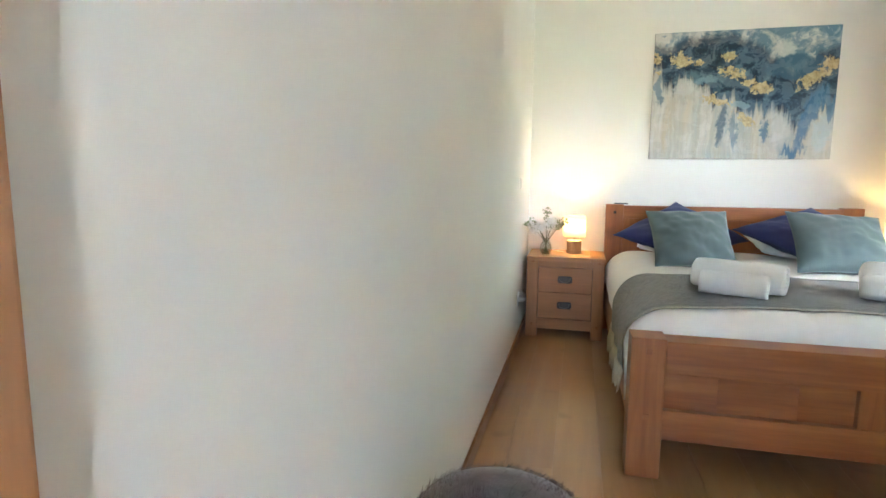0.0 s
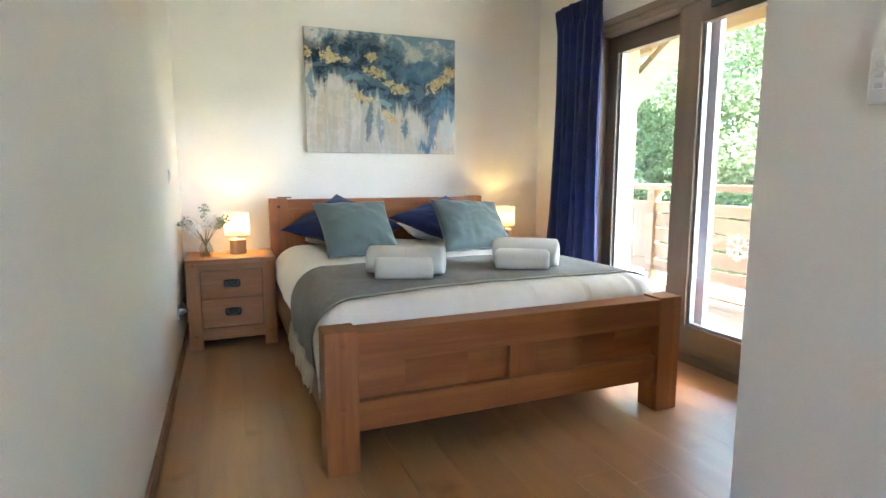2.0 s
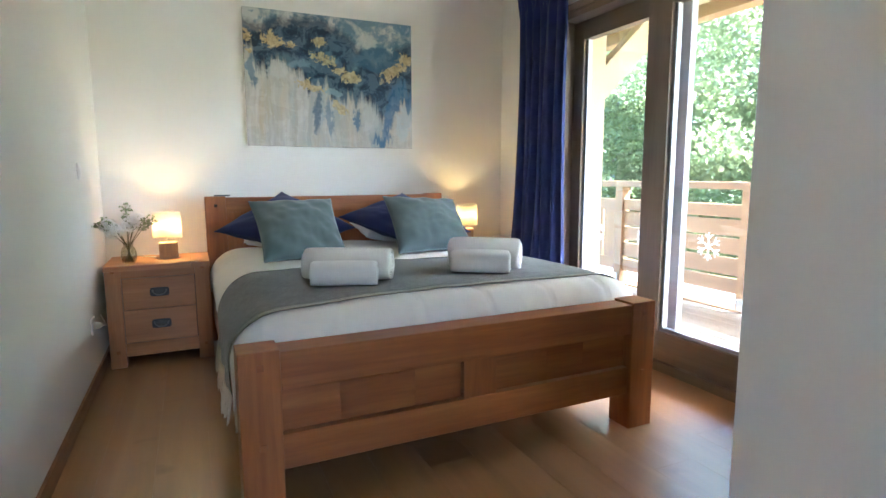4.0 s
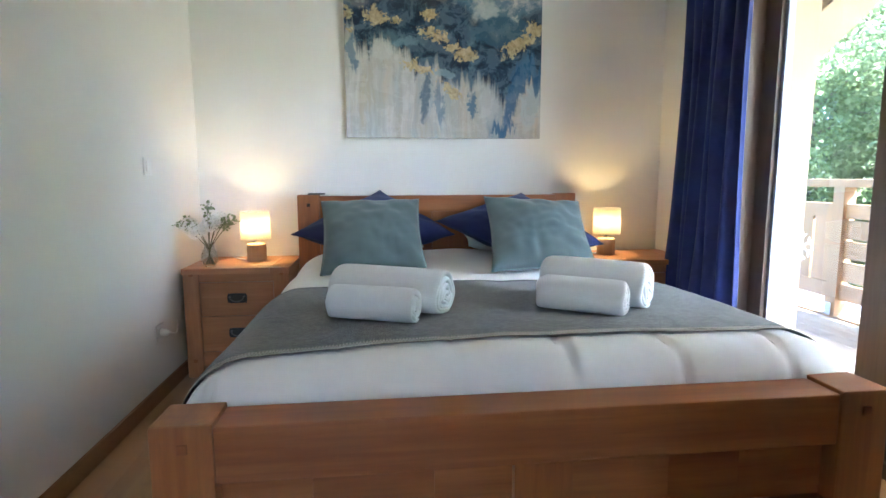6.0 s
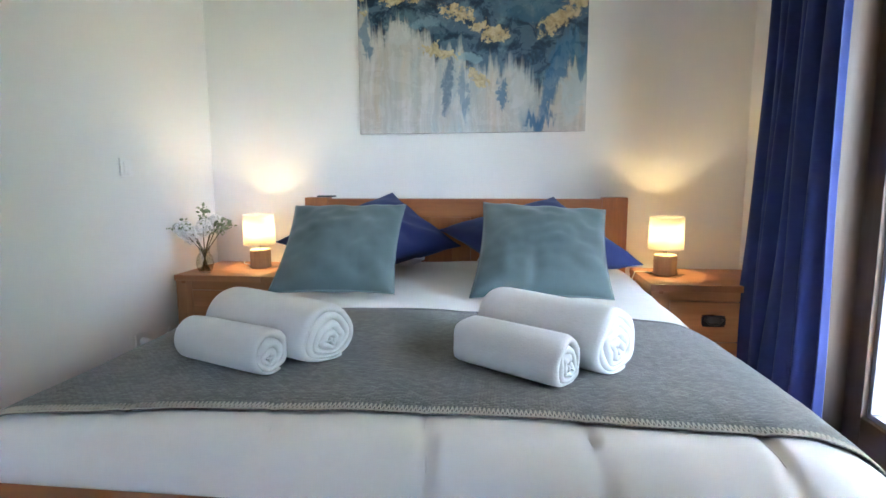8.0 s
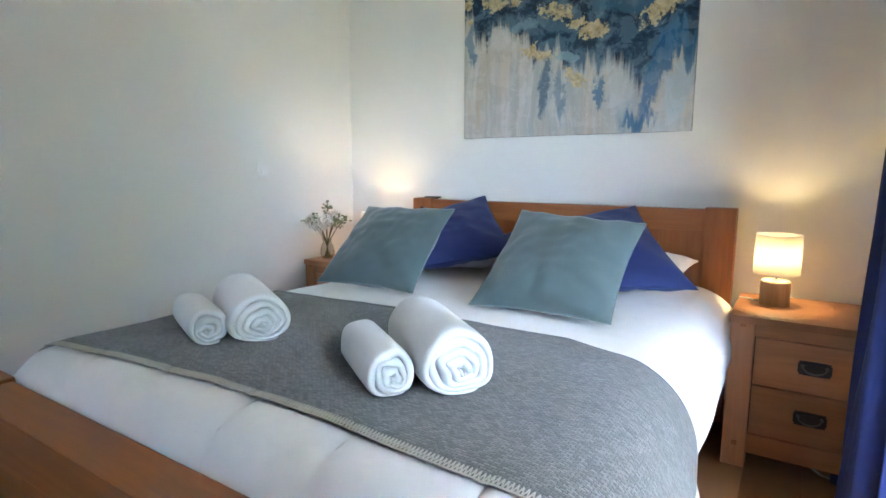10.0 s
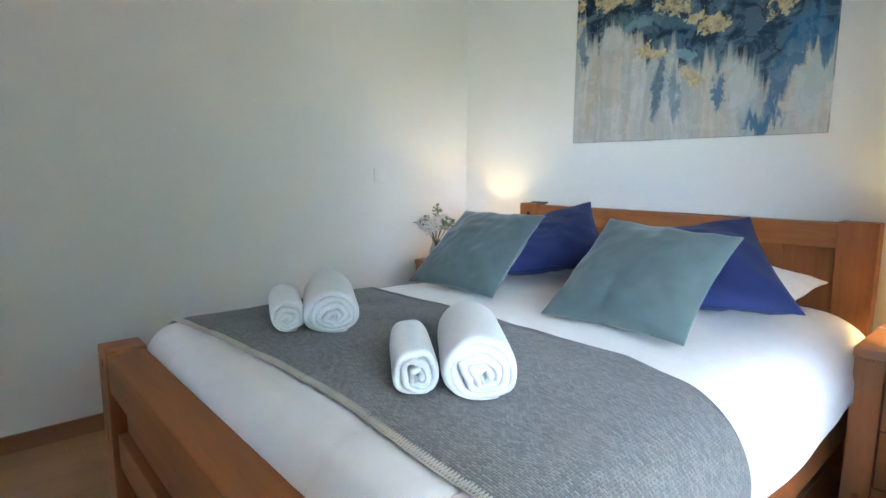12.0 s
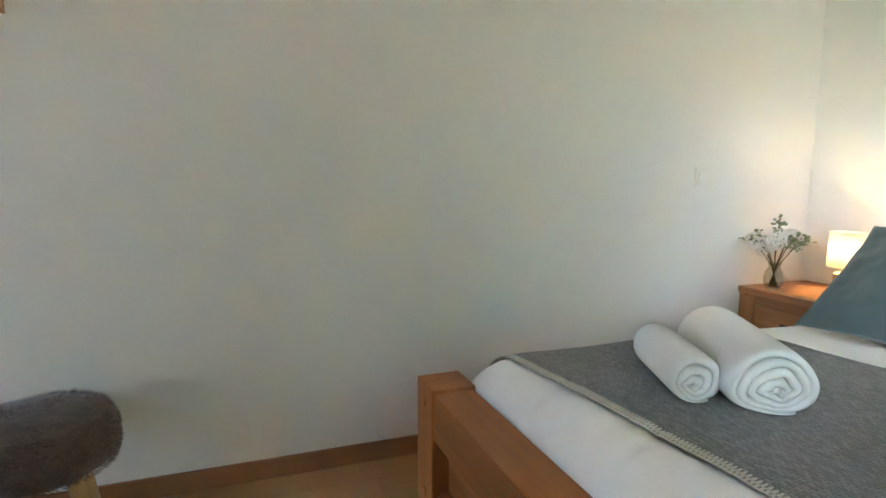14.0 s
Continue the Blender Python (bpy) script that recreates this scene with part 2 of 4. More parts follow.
def painting_mat():
    """Abstract canvas: cloudy top, dark blue ridges, gold leaf, pale drips."""
    m = Mat("painted_canvas")
    tc = m.n("TexCoord")
    sep = m.n("SeparateXYZ")
    co = tc.outputs["Object"]
    m.put(sep.inputs[0], co)
    u0 = m.math("DIVIDE", sep.outputs[0], 1.2)
    v0 = m.math("DIVIDE", sep.outputs[2], 0.908)

    def wob(shift, scale, detail, rough, dist=0.0):
        return m.math("SUBTRACT", m.noise(m.vec("ADD", co, shift), scale, detail, rough, dist), 0.5)
    w1 = wob((0, 0, 0), 4.5, 6, 0.6, 0.4)
    w2 = wob((3, 1, 7), 10, 7, 0.65, 0.8)
    w3 = wob((9, 4, 2), 30, 6, 0.7, 0.5)
    w4 = wob((5, 8, 1), 17, 8, 0.7, 1.2)

    def add(*t):
        r = t[0]
        for k in t[1:]:
            r = m.math("ADD", r, k)
        return r

    def mul(a, k, clamp=False):
        return m.math("MULTIPLY", a, k, clamp)

    def pick(w, a, b, top=1.0):
        return m.ramp(m.math("ADD", w, 0.5), (a, 0.0), (b, top))
    u = add(u0, mul(w2, 0.16), mul(w3, 0.06))
    v = add(v0, mul(w1, 0.18), mul(w4, 0.09), mul(w3, 0.04))

    def stretched(sx, sz, bend):
        st = m.n("Mapping")
        st.inputs["Scale"].default_value = (sx, 1, sz)
        m.put(st.inputs["Vector"], m.vec("ADD", co, m.vec("SCALE", m.noise(co, 4, 3, col=True), bend)))
        return m.noise(st.outputs[0], 1.0, 6, 0.62)
    streak = stretched(30, 1.7, 0.07)
    wash = stretched(11, 1.5, 0.10)
    drop = m.math("SUBTRACT", stretched(19, 1.0, 0.04), 0.5)

    def diff(a, b, k):
        return mul(m.math("SUBTRACT", a, b), k, True)

    def spot(cu, cv, ru, rv, turn=0.0, uu=u, vv=v):
        """One in the middle, falling to nothing at the rim."""
        du, dv = m.math("SUBTRACT", uu, cu), m.math("SUBTRACT", vv, cv)
        c, s_ = math.cos(turn), math.sin(turn)
        a = add(mul(du, c / ru), mul(dv, s_ / ru))
        b = add(mul(du, -s_ / rv), mul(dv, c / rv))
        return m.math("SUBTRACT", 1.0, add(mul(a, a), mul(b, b)), True)

    # pale ground with drips
    pale = m.mix(m.ramp(streak, (0.35, 0.0), (0.65, 1.0)), (0.42, 0.40, 0.36), (0.53, 0.515, 0.49))
    pale = m.mix(m.ramp(wash, (0.52, 0.0), (0.70, 0.6)), pale, (0.47, 0.38, 0.25))
    pale = m.mix(m.math("MULTIPLY", m.ramp(wash, (0.30, 0.75), (0.46, 0.0)), m.ramp(u0, (0.05, 0.1), (0.35, 1.0))), pale, (0.26, 0.33, 0.39))
    # cloudy top
    cloud = m.mix(pick(add(w1, mul(m.math("SUBTRACT", 0.35, u0), 0.16)), 0.45, 0.55), (0.125, 0.205, 0.275), (0.54, 0.54, 0.53))
    cloud = m.mix(pick(w2, 0.54, 0.62, 0.8), cloud, (0.08, 0.16, 0.25))
    cloud = m.mix(pick(w4, 0.60, 0.66, 0.6), cloud, (0.62, 0.61, 0.58))
    # blue mass
    ridge = m.ramp(u0, (0.0, 0.86), (0.1, 0.82), (0.2, 0.89), (0.45, 0.90), (0.6, 0.80), (0.77, 0.58), (0.9, 0.74), (1.0, 0.80))
    lower = m.ramp(u0, (0.0, 0.66), (0.1, 0.56), (0.2, 0.58), (0.3, 0.46), (0.5, 0.36), (0.62, 0.30), (0.7, 0.33), (0.82, 0.24), (1.0, 0.40))
    blue = m.mix(pick(w2, 0.42, 0.56), (0.014, 0.026, 0.056), (0.042, 0.085, 0.142))
    blue = m.mix(pick(w4, 0.53, 0.62, 0.6), blue, (0.075, 0.135, 0.19))
    blue = m.mix(pick(w1, 0.58, 0.66, 0.6), blue, (0.15, 0.235, 0.30))
    blue = m.mix(pick(w3, 0.64, 0.72, 0.35), blue, (0.30, 0.36, 0.41))
    rim = mul(m.math("SUBTRACT", 1.0, mul(m.math("ABSOLUTE", m.math("SUBTRACT", add(v, -0.035), ridge)), 17.0)), 1.0, True)
    vd = add(v, mul(drop, 0.55), mul(m.math("SUBTRACT", streak, 0.5), 0.25))
    col = m.mix(diff(v, ridge, 30), m.mix(diff(vd, lower, 11), pale, blue), cloud)
    col = m.mix(mul(rim, 0.8), col, (0.014, 0.026, 0.058))
    col = m.mix(mul(diff(spot(0.80, 0.70, 0.19, 0.12), 0.25, 4.0), 0.85), col, (0.05, 0.115, 0.195))
    # pale pools
    for a, c in (((0.18, 0.58, 0.08, 0.10, 0.4), (0.52, 0.53, 0.52)), ((0.51, 0.42, 0.075, 0.045), (0.25, 0.35, 0.41)), ((0.71, 0.84, 0.07, 0.08), (0.50, 0.53, 0.53)), ((0.72, 0.22, 0.06, 0.17), (0.50, 0.51, 0.50)), ((0.95, 0.20, 0.06, 0.20), (0.42, 0.48, 0.50)), ((0.30, 0.64, 0.10, 0.04), (0.15, 0.24, 0.31))):
        col = m.mix(mul(diff(spot(*a), 0.2, 2.2), 0.8), col, c)
    # blue falls
    uf, vf = add(u0, mul(w2, 0.09), mul(w4, 0.07)), add(v0, mul(drop, 0.5), mul(w4, 0.12))
    for a, c in (((0.40, 0.28, 0.035, 0.20), (0.09, 0.14, 0.20)), ((0.47, 0.22, 0.03, 0.14), (0.19, 0.25, 0.31)), ((0.87, 0.30, 0.055, 0.30, -0.3), (0.035, 0.115, 0.24)), ((0.80, 0.07, 0.085, 0.06), (0.04, 0.12, 0.24)), ((0.64, 0.20, 0.025, 0.11), (0.06, 0.14, 0.24)), ((0.96, 0.44, 0.08, 0.10), (0.05, 0.13, 0.24)), ((0.04, 0.56, 0.03, 0.13), (0.12, 0.19, 0.27))):
        col = m.mix(mul(diff(spot(*a, uu=uf, vv=vf), 0.15, 2.0), 0.85), col, c)
    # gold leaf, ragged
    ug, vg = add(u0, mul(w4, 0.14)), add(v0, mul(w2, 0.14))
    leaf = 0.0
    for a in ((0.16, 0.78, 0.10, 0.07, -0.7), (0.02, 0.80, 0.04, 0.08), (0.02, 0.69, 0.04, 0.04), (0.43, 0.80, 0.06, 0.05), (0.46, 0.67, 0.12, 0.05, -0.5), (0.61, 0.55, 0.09, 0.065, 0.2), (0.54, 0.60, 0.05, 0.04, 0.5), (0.88, 0.62, 0.17, 0.065, 0.75), (0.96, 0.72, 0.07, 0.07, 0.4), (0.37, 0.46, 0.13, 0.045, -0.3), (0.54, 0.31, 0.10, 0.05, -0.8), (0.25, 0.76, 0.05, 0.04, 0.8)):
        leaf = m.math("MAXIMUM", leaf, spot(*a, uu=ug, vv=vg))
    leaf = diff(add(mul(leaf, 0.9), mul(w3, 2.3), mul(w4, 1.3)), 0.46, 7.0)
    gold = m.mix(pick(w3, 0.4, 0.6), (0.33, 0.25, 0.12), (0.56, 0.46, 0.27))
    col = m.mix(leaf, col, gold)
    m.set(Base_Color=col, Roughness=add(mul(w2, 0.2), 0.27), Coat_Weight=0.25, Coat_Roughness=0.12)
    m.bump(add(w3, mul(w2, 0.5)), 0.12, 0.001)
    return m.m


PAINTING = painting_mat()


# ---- mesh helpers ----
def part(name, bm, material, parent=None, label="", smooth=False, kind=""):
    me = bpy.data.meshes.new(name)
    bm.to_mesh(me)
    bm.free()
    if material is not None:
        me.materials.append(material)
    if smooth:
        me.polygons.foreach_set("use_smooth", [True] * len(me.polygons))
    ob = new(name, me)
    ob.parent = parent
    return tagged(ob, label, "", "", kind)


def thing(name, label, category, at=(0, 0, 0), group="", rz=0):
    e = new(name)
    e.empty_display_size = 0.1
    e.matrix_basis = pose(*at, 0, 0, rz)
    return tagged(e, label, category, group)


def box(x0, x1, y0, y1, z0, z1, bevel=0.003, seg=2, bm=None):
    b = bmesh.new()
    bmesh.ops.create_cube(b, size=1)
    for v in b.verts:
        v.co = Vector(((x0 + x1) / 2 + v.co.x * (x1 - x0), (y0 + y1) / 2 + v.co.y * (y1 - y0), (z0 + z1) / 2 + v.co.z * (z1 - z0)))
    if bevel:
        bmesh.ops.bevel(b, geom=b.edges[:], offset=bevel, segments=seg, affect='EDGES', profile=0.7)
    return join(bm, b)


def join(bm, b):
    if bm is None:
        return b
    me = bpy.data.meshes.new("tmp")
    b.to_mesh(me)
    b.free()
    bm.from_mesh(me)
    bpy.data.meshes.remove(me)
    return bm


def prism(outline, lo, hi, axis="y", bevel=0.0, bm=None):
    """An outline (a, b) drawn out along an axis."""
    b = bmesh.new()

    def at(p, d):
        return {"x": (d, p[0], p[1]), "y": (p[0], d, p[1]), "z": (p[0], p[1], d)}[axis]
    lower = [b.verts.new(at(p, lo)) for p in outline]
    upper = [b.verts.new(at(p, hi)) for p in outline]
    n = len(outline)
    b.faces.new(lower)
    b.faces.new(upper[::-1])
    for i in range(n):
        b.faces.new((lower[i], upper[i], upper[(i + 1) % n], lower[(i + 1) % n]))
    bmesh.ops.recalc_face_normals(b, faces=b.faces[:])
    if bevel:
        bmesh.ops.bevel(b, geom=b.edges[:], offset=bevel, segments=2, affect='EDGES')
    return join(bm, b)


def lathe(profile, seg=32, bm=None, centre=(0, 0), wob=0.0):
    """A profile (radius, z) turned about the upright axis."""
    b = bmesh.new()
    rings = []
    for r, z in profile:
        ring = []
        for i in range(seg):
            a = 2 * math.pi * i / seg
            rr = r * (1 + wob * math.sin(3 * a + 1) + wob * 0.6 * math.sin(5 * a))
            ring.append(b.verts.new((centre[0] + rr * math.cos(a), centre[1] + rr * math.sin(a), z)))
        rings.append(ring)
    for p, q in zip(rings, rings[1:]):
        for i in range(seg):
            b.faces.new((p[i], p[(i + 1) % seg], q[(i + 1) % seg], q[i]))
    if profile[0][0] > 1e-4:
        b.faces.new(rings[0][::-1])
    if profile[-1][0] > 1e-4:
        b.faces.new(rings[-1])
    bmesh.ops.remove_doubles(b, verts=b.verts[:], dist=1e-6)
    bmesh.ops.recalc_face_normals(b, faces=b.faces[:])
    return join(bm, b)


def tube(points, r, seg=8, bm=None):
    """A round rod along points; r may be a list."""
    b = bmesh.new()
    pts = [Vector(p) for p in points]
    rings = []
    for i, p in enumerate(pts):
        d = (pts[min(i + 1, len(pts) - 1)] - pts[max(i - 1, 0)]).normalized()
        s = d.cross(Vector((0, 0, 1)))
        s = s.normalized() if s.length > 1e-3 else Vector((1, 0, 0))
        t = s.cross(d)
        rr = r[i] if isinstance(r, (list, tuple)) else r
        rings.append([b.verts.new(p + (s * math.cos(2 * math.pi * k / seg) + t * math.sin(2 * math.pi * k / seg)) * rr) for k in range(seg)])
    for p, q in zip(rings, rings[1:]):
        for k in range(seg):
            b.faces.new((p[k], p[(k + 1) % seg], q[(k + 1) % seg], q[k]))
    b.faces.new(rings[0][::-1])
    b.faces.new(rings[-1])
    bmesh.ops.recalc_face_normals(b, faces=b.faces[:])
    return join(bm, b)


def sheet(nu, nv, at, uv=None):
    """A grid of nu x nv cells with place at(u, v), u and v from 0 to 1."""
    b = bmesh.new()
    g = [[b.verts.new(at(i / nu, j / nv)) for j in range(nv + 1)] for i in range(nu + 1)]
    layer = b.loops.layers.uv.new("UVMap") if uv else None
    for i in range(nu):
        for j in range(nv):
            f = b.faces.new((g[i][j], g[i + 1][j], g[i + 1][j + 1], g[i][j + 1]))
            if uv:
                for lp, (p, q) in zip(f.loops, ((i, j), (i + 1, j), (i + 1, j + 1), (i, j + 1))):
                    lp[layer].uv = uv(p / nu, q / nv)
    return b


def thicken(ob, t, offset=-1.0):
    md = ob.modifiers.new("thickness", 'SOLIDIFY')
    md.thickness, md.offset = t, offset
    return ob


def structure(name, bm, material, label):
    return tagged(part(name, bm, material), label, name.split("_")[0], "", "structure")


# ---- the room ----
XW, XE, YN, YS = -0.380, 2.515, 4.412, 1.098     # west, east, north and south wall faces
XC, YB, ZC = 1.10, -1.6, 2.62                  # passage wall, passage end, ceiling
WIN = (1.60, 3.62, 2.20)                       # window opening: from y, to y, height

structure("wall_north", box(XW - 0.15, XE + 0.32, YN, YN + 0.15, -0.02, ZC, 0), WALL, "white painted plaster wall behind the bed")
structure("wall_west", box(XW - 0.15, XW, YB, YN, -0.02, ZC, 0), WALL, "white painted plaster wall beside the bed")
we = box(XE, XE + 0.32, WIN[1], YN, -0.02, ZC, 0)
box(XE, XE + 0.32, YS - 0.12, WIN[0], -0.02, ZC, 0, bm=we)
box(XE, XE + 0.32, WIN[0], WIN[1], WIN[2], ZC, 0, bm=we)
structure("wall_east", we, WALL, "white painted wall with a wide window opening")
structure("wall_south", box(XC, XE, YS - 0.12, YS, -0.02, ZC, 0), WALL, "white painted partition wall at the passage")
structure("wall_passage", box(XC, XC + 0.12, YB, YS - 0.12, -0.02, ZC, 0), WALL, "white painted passage wall with a control panel")
# opening added in this unseen wall so daylight brightens the passage
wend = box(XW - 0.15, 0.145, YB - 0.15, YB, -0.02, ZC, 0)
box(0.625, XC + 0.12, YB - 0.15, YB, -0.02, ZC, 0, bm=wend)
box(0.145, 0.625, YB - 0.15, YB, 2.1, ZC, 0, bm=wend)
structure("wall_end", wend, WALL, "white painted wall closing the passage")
structure("ceiling", box(XW - 0.15, XE + 0.32, YB - 0.15, YN + 0.15, ZC, ZC + 0.12, 0), CEIL, "plain white painted ceiling")

# skirting boards
bbm = box(XW, XW + 0.013, 0.243, YN, 0.0, 0.075, 0.002)
box(XW + 0.013, XE, YN - 0.013, YN, 0.0, 0.075, 0.002, bm=bbm)
box(XE - 0.013, XE, 3.64, YN - 0.013, 0.0, 0.075, 0.002, bm=bbm)
box(XE - 0.013, XE, YS, 1.58, 0.0, 0.075, 0.002, bm=bbm)
box(XC - 0.013, XC, YB, YS, 0.0, 0.075, 0.002, bm=bbm)
box(XC, XE - 0.013, YS, YS + 0.013, 0.0, 0.075, 0.002, bm=bbm)
structure("baseboard", bbm, SKIRT, "oak skirting board along the walls")

# door in the west wall, closed
door = tagged(part("door_1", box(XW + 0.002, XW + 0.02, -0.673, 0.177, 0.004, 2.03, 0.003), DOORW), "closed reddish-brown wooden passage door", "door", "", "structure")
part("door_casing", box(XW, XW + 0.03, 0.177, 0.242, 0.0, 2.10, 0.004), DOORW, door)
part("door_casing", box(XW, XW + 0.03, -0.748, -0.673, 0.0, 2.10, 0.004), DOORW, door)
part("door_casing", box(XW, XW + 0.03, -0.673, 0.177, 2.03, 2.10, 0.004), DOORW, door)

# ---- window: two sliding leaves ----
win = thing("window_1", "brown wooden sliding window door with two large panes", "window", (XE, 2.61, 0))
tagged(win, kind="structure")
OX, OY = XE, 2.61


def wbox(name, x0, x1, y0, y1, z0, z1, mat, parent=None, bevel=0.004, label=""):
    return part(name, box(x0 - OX, x1 - OX, y0 - OY, y1 - OY, z0, z1, bevel), mat, parent or win, label)


wbox("jamb", 2.475, 2.64, 3.545, 3.62, 0, 2.2, FRAMEW["z"])
wbox("jamb", 2.475, 2.64, 1.60, 1.675, 0, 2.2, FRAMEW["z"])
wbox("head", 2.475, 2.64, 1.675, 3.545, 2.125, 2.2, FRAMEW["y"])
wbox("reveal_board", 2.642, 2.842, 3.600, 3.6195, 0, 2.18, SPRUCE["z"], None, 0.003, "pale spruce reveal board")
wbox("reveal_board", 2.642, 2.842, 1.6005, 1.620, 0, 2.18, SPRUCE["z"], None, 0.003, "pale spruce reveal board")
wbox("casing", 2.462, 2.4745, 1.56, 3.66, 2.165, 2.215, FRAMEW["y"])
wbox("sill", 2.475, 2.66, 1.675, 3.545, 0, 0.055, FRAMEW["y"])
for nm, xa, ya, yb, st in (("fixed_leaf", 2.575, 2.66, 3.545, 0.10), ("sliding_leaf", 2.49, 1.675, 2.79, 0.165)):
    leaf = part(nm, box(xa - OX, xa + 0.062 - OX, ya - OY, ya + st - OY, 0.06, 2.12, 0.004), FRAMEW["z"], win)
    part("stile", box(xa - OX, xa + 0.062 - OX, yb - st - OY, yb - OY, 0.06, 2.12, 0.004), FRAMEW["z"], leaf)
    part("top_rail", box(xa - OX, xa + 0.062 - OX, ya + st - OY, yb - st - OY, 2.0, 2.12, 0.004), FRAMEW["y"], leaf)
    part("bottom_rail", box(xa - OX, xa + 0.062 - OX, ya + st - OY, yb - st - OY, 0.06, 0.225, 0.004), FRAMEW["y"], leaf)
    bead = box(xa + 0.02 - OX, xa + 0.055 - OX, ya + st - OY, ya + st + 0.02 - OY, 0.225, 2.0, 0.002)
    box(xa + 0.02 - OX, xa + 0.055 - OX, yb - st - 0.02 - OY, yb - st - OY, 0.225, 2.0, 0.002, bm=bead)
    box(xa + 0.02 - OX, xa + 0.055 - OX, ya + st + 0.02 - OY, yb - st - 0.02 - OY, 0.225, 0.245, 0.002, bm=bead)
    part("glazing_bead", bead, plain("grey_gasket", (0.30, 0.30, 0.34), 0.4), leaf, "grey glazing gasket")
    p = part("pane", box(xa + 0.03 - OX, xa + 0.034 - OX, ya + st - 0.005 - OY, yb - st + 0.005 - OY, 0.22, 2.005, 0), PANE, leaf, "clear glass pane")
    p.visible_shadow = False
# pale strip: daylight glare on the fixed leaf's stile, put into colour
part("weather_bar", box(2.598 - OX, 2.640 - OX, 2.592 - OY, 2.659 - OY, 0.06, 2.12, 0.003), plain("daylight_pale", (0.34, 0.33, 0.37), 0.45), win, "pale grey strip standing in for daylight on the leaf's stile")
vent = part("trickle_vent", box(2.468 - OX, 2.4895 - OX, 1.95 - OY, 2.55 - OY, 2.06, 2.10, 0.006), IRON, win, "dark slim ventilation slot")


# added, unseen glazed door at the passage end, brings in daylight
gd = thing("door_2", "added unseen glazed door that lets daylight into the passage", "door", (0.385, YB - 0.08, 0))
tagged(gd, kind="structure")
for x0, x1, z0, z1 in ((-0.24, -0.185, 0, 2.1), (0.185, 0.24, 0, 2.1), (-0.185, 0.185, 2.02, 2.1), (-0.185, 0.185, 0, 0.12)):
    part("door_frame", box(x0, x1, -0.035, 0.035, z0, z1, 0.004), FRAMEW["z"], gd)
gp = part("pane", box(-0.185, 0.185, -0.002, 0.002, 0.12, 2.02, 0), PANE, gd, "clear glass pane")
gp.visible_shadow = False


# ---- bed ----
BX0, BX1, BY0 = 0.219, 1.928, 2.106
BXC = (BX0 + BX1) / 2
bed = thing("bed", "solid oak double bed with panelled footboard", "bed", (BXC, 3.24, 0), rz=0.45)


def bpart(name, x0, x1, y0, y1, z0, z1, mat, bevel=0.005, label="", parent=None):
    return part(name, box(x0 - BXC, x1 - BXC, y0 - 3.24, y1 - 3.24, z0, z1, bevel), mat, parent or bed, label)


PW = 0.128
for x0 in (BX0, BX1 - PW):
    fp = bpart("foot_post", x0, x0 + PW, BY0, BY0 + 0.125, 0, 0.562, OAK["z"], 0.006)
    for z in (0.50, 0.24):
        bpart("peg", x0 + 0.055, x0 + 0.077, BY0 - 0.003, BY0 + 0.01, z, z + 0.022, OAK["x"], 0.002, "", fp)
    hp = bpart("head_post", x0, x0 + PW, 4.30, 4.385, 0, 0.97, OAK["z"], 0.006)
    bpart("peg", x0 + 0.055, x0 + 0.075, 4.297, 4.31, 0.90, 0.92, SHADOW_GAP if x0 == BX0 else OAK["z"], 0.002, "", hp)
xa, xb = BX0 + PW, BX1 - PW
bpart("foot_top_rail", xa, xb, BY0 + 0.006, BY0 + 0.119, 0.425, 0.553, OAK["x"])
bpart("foot_bottom_rail", xa, xb, BY0 + 0.018, BY0 + 0.10, 0.155, 0.275, OAK["x"])
bpart("foot_stile", BXC - 0.07, BXC + 0.07, BY0 + 0.022, BY0 + 0.095, 0.275, 0.425, OAK["z"], 0.003)
for p0, p1 in ((xa, BXC - 0.07), (BXC + 0.07, xb)):
    cuts = (0.0, 0.30, 0.72, 1.0) if p0 == xa else (0.0, 0.38, 0.66, 1.0)
    for c0, c1 in zip(cuts, cuts[1:]):
        bpart("panel_board", p0 + (p1 - p0) * c0, p0 + (p1 - p0) * c1, BY0 + 0.048, BY0 + 0.08, 0.27, 0.43, OAK["x"], 0.0008)
bpart("head_top_rail", xa, xb, 4.306, 4.38, 0.865, 0.962, OAK["x"])
bpart("head_bottom_rail", xa, xb, 4.31, 4.375, 0.30, 0.45, OAK["x"])
for k in (-0.5, 0.0, 0.5):
    bpart("head_stile", BXC + k * 0.98 - 0.05, BXC + k * 0.98 + 0.05, 4.312, 4.375, 0.45, 0.865, OAK["z"], 0.003)
edges = [xa, BXC - 0.54, BXC - 0.44, BXC - 0.05, BXC + 0.05, BXC + 0.44, BXC + 0.54, xb]
for p0, p1 in zip(edges[::2], edges[1::2]):
    for k in range(2):
        w = (p1 - p0) / 2
        bpart("panel_board", p0 + w * k, p0 + w * (k + 1), 4.326, 4.36, 0.445, 0.87, OAK["z"], 0.0008)
for x0 in (BX0 + 0.012, BX1 - 0.047):
    bpart("side_rail", x0, x0 + 0.035, BY0 + 0.12, 4.30, 0.17, 0.37, OAK["y"])
for k in range(9):
    y = 2.35 + k * 0.22
    bpart("slat", BX0 + 0.05, BX1 - 0.05, y, y + 0.08, 0.24, 0.26, OAK["x"], 0.002)

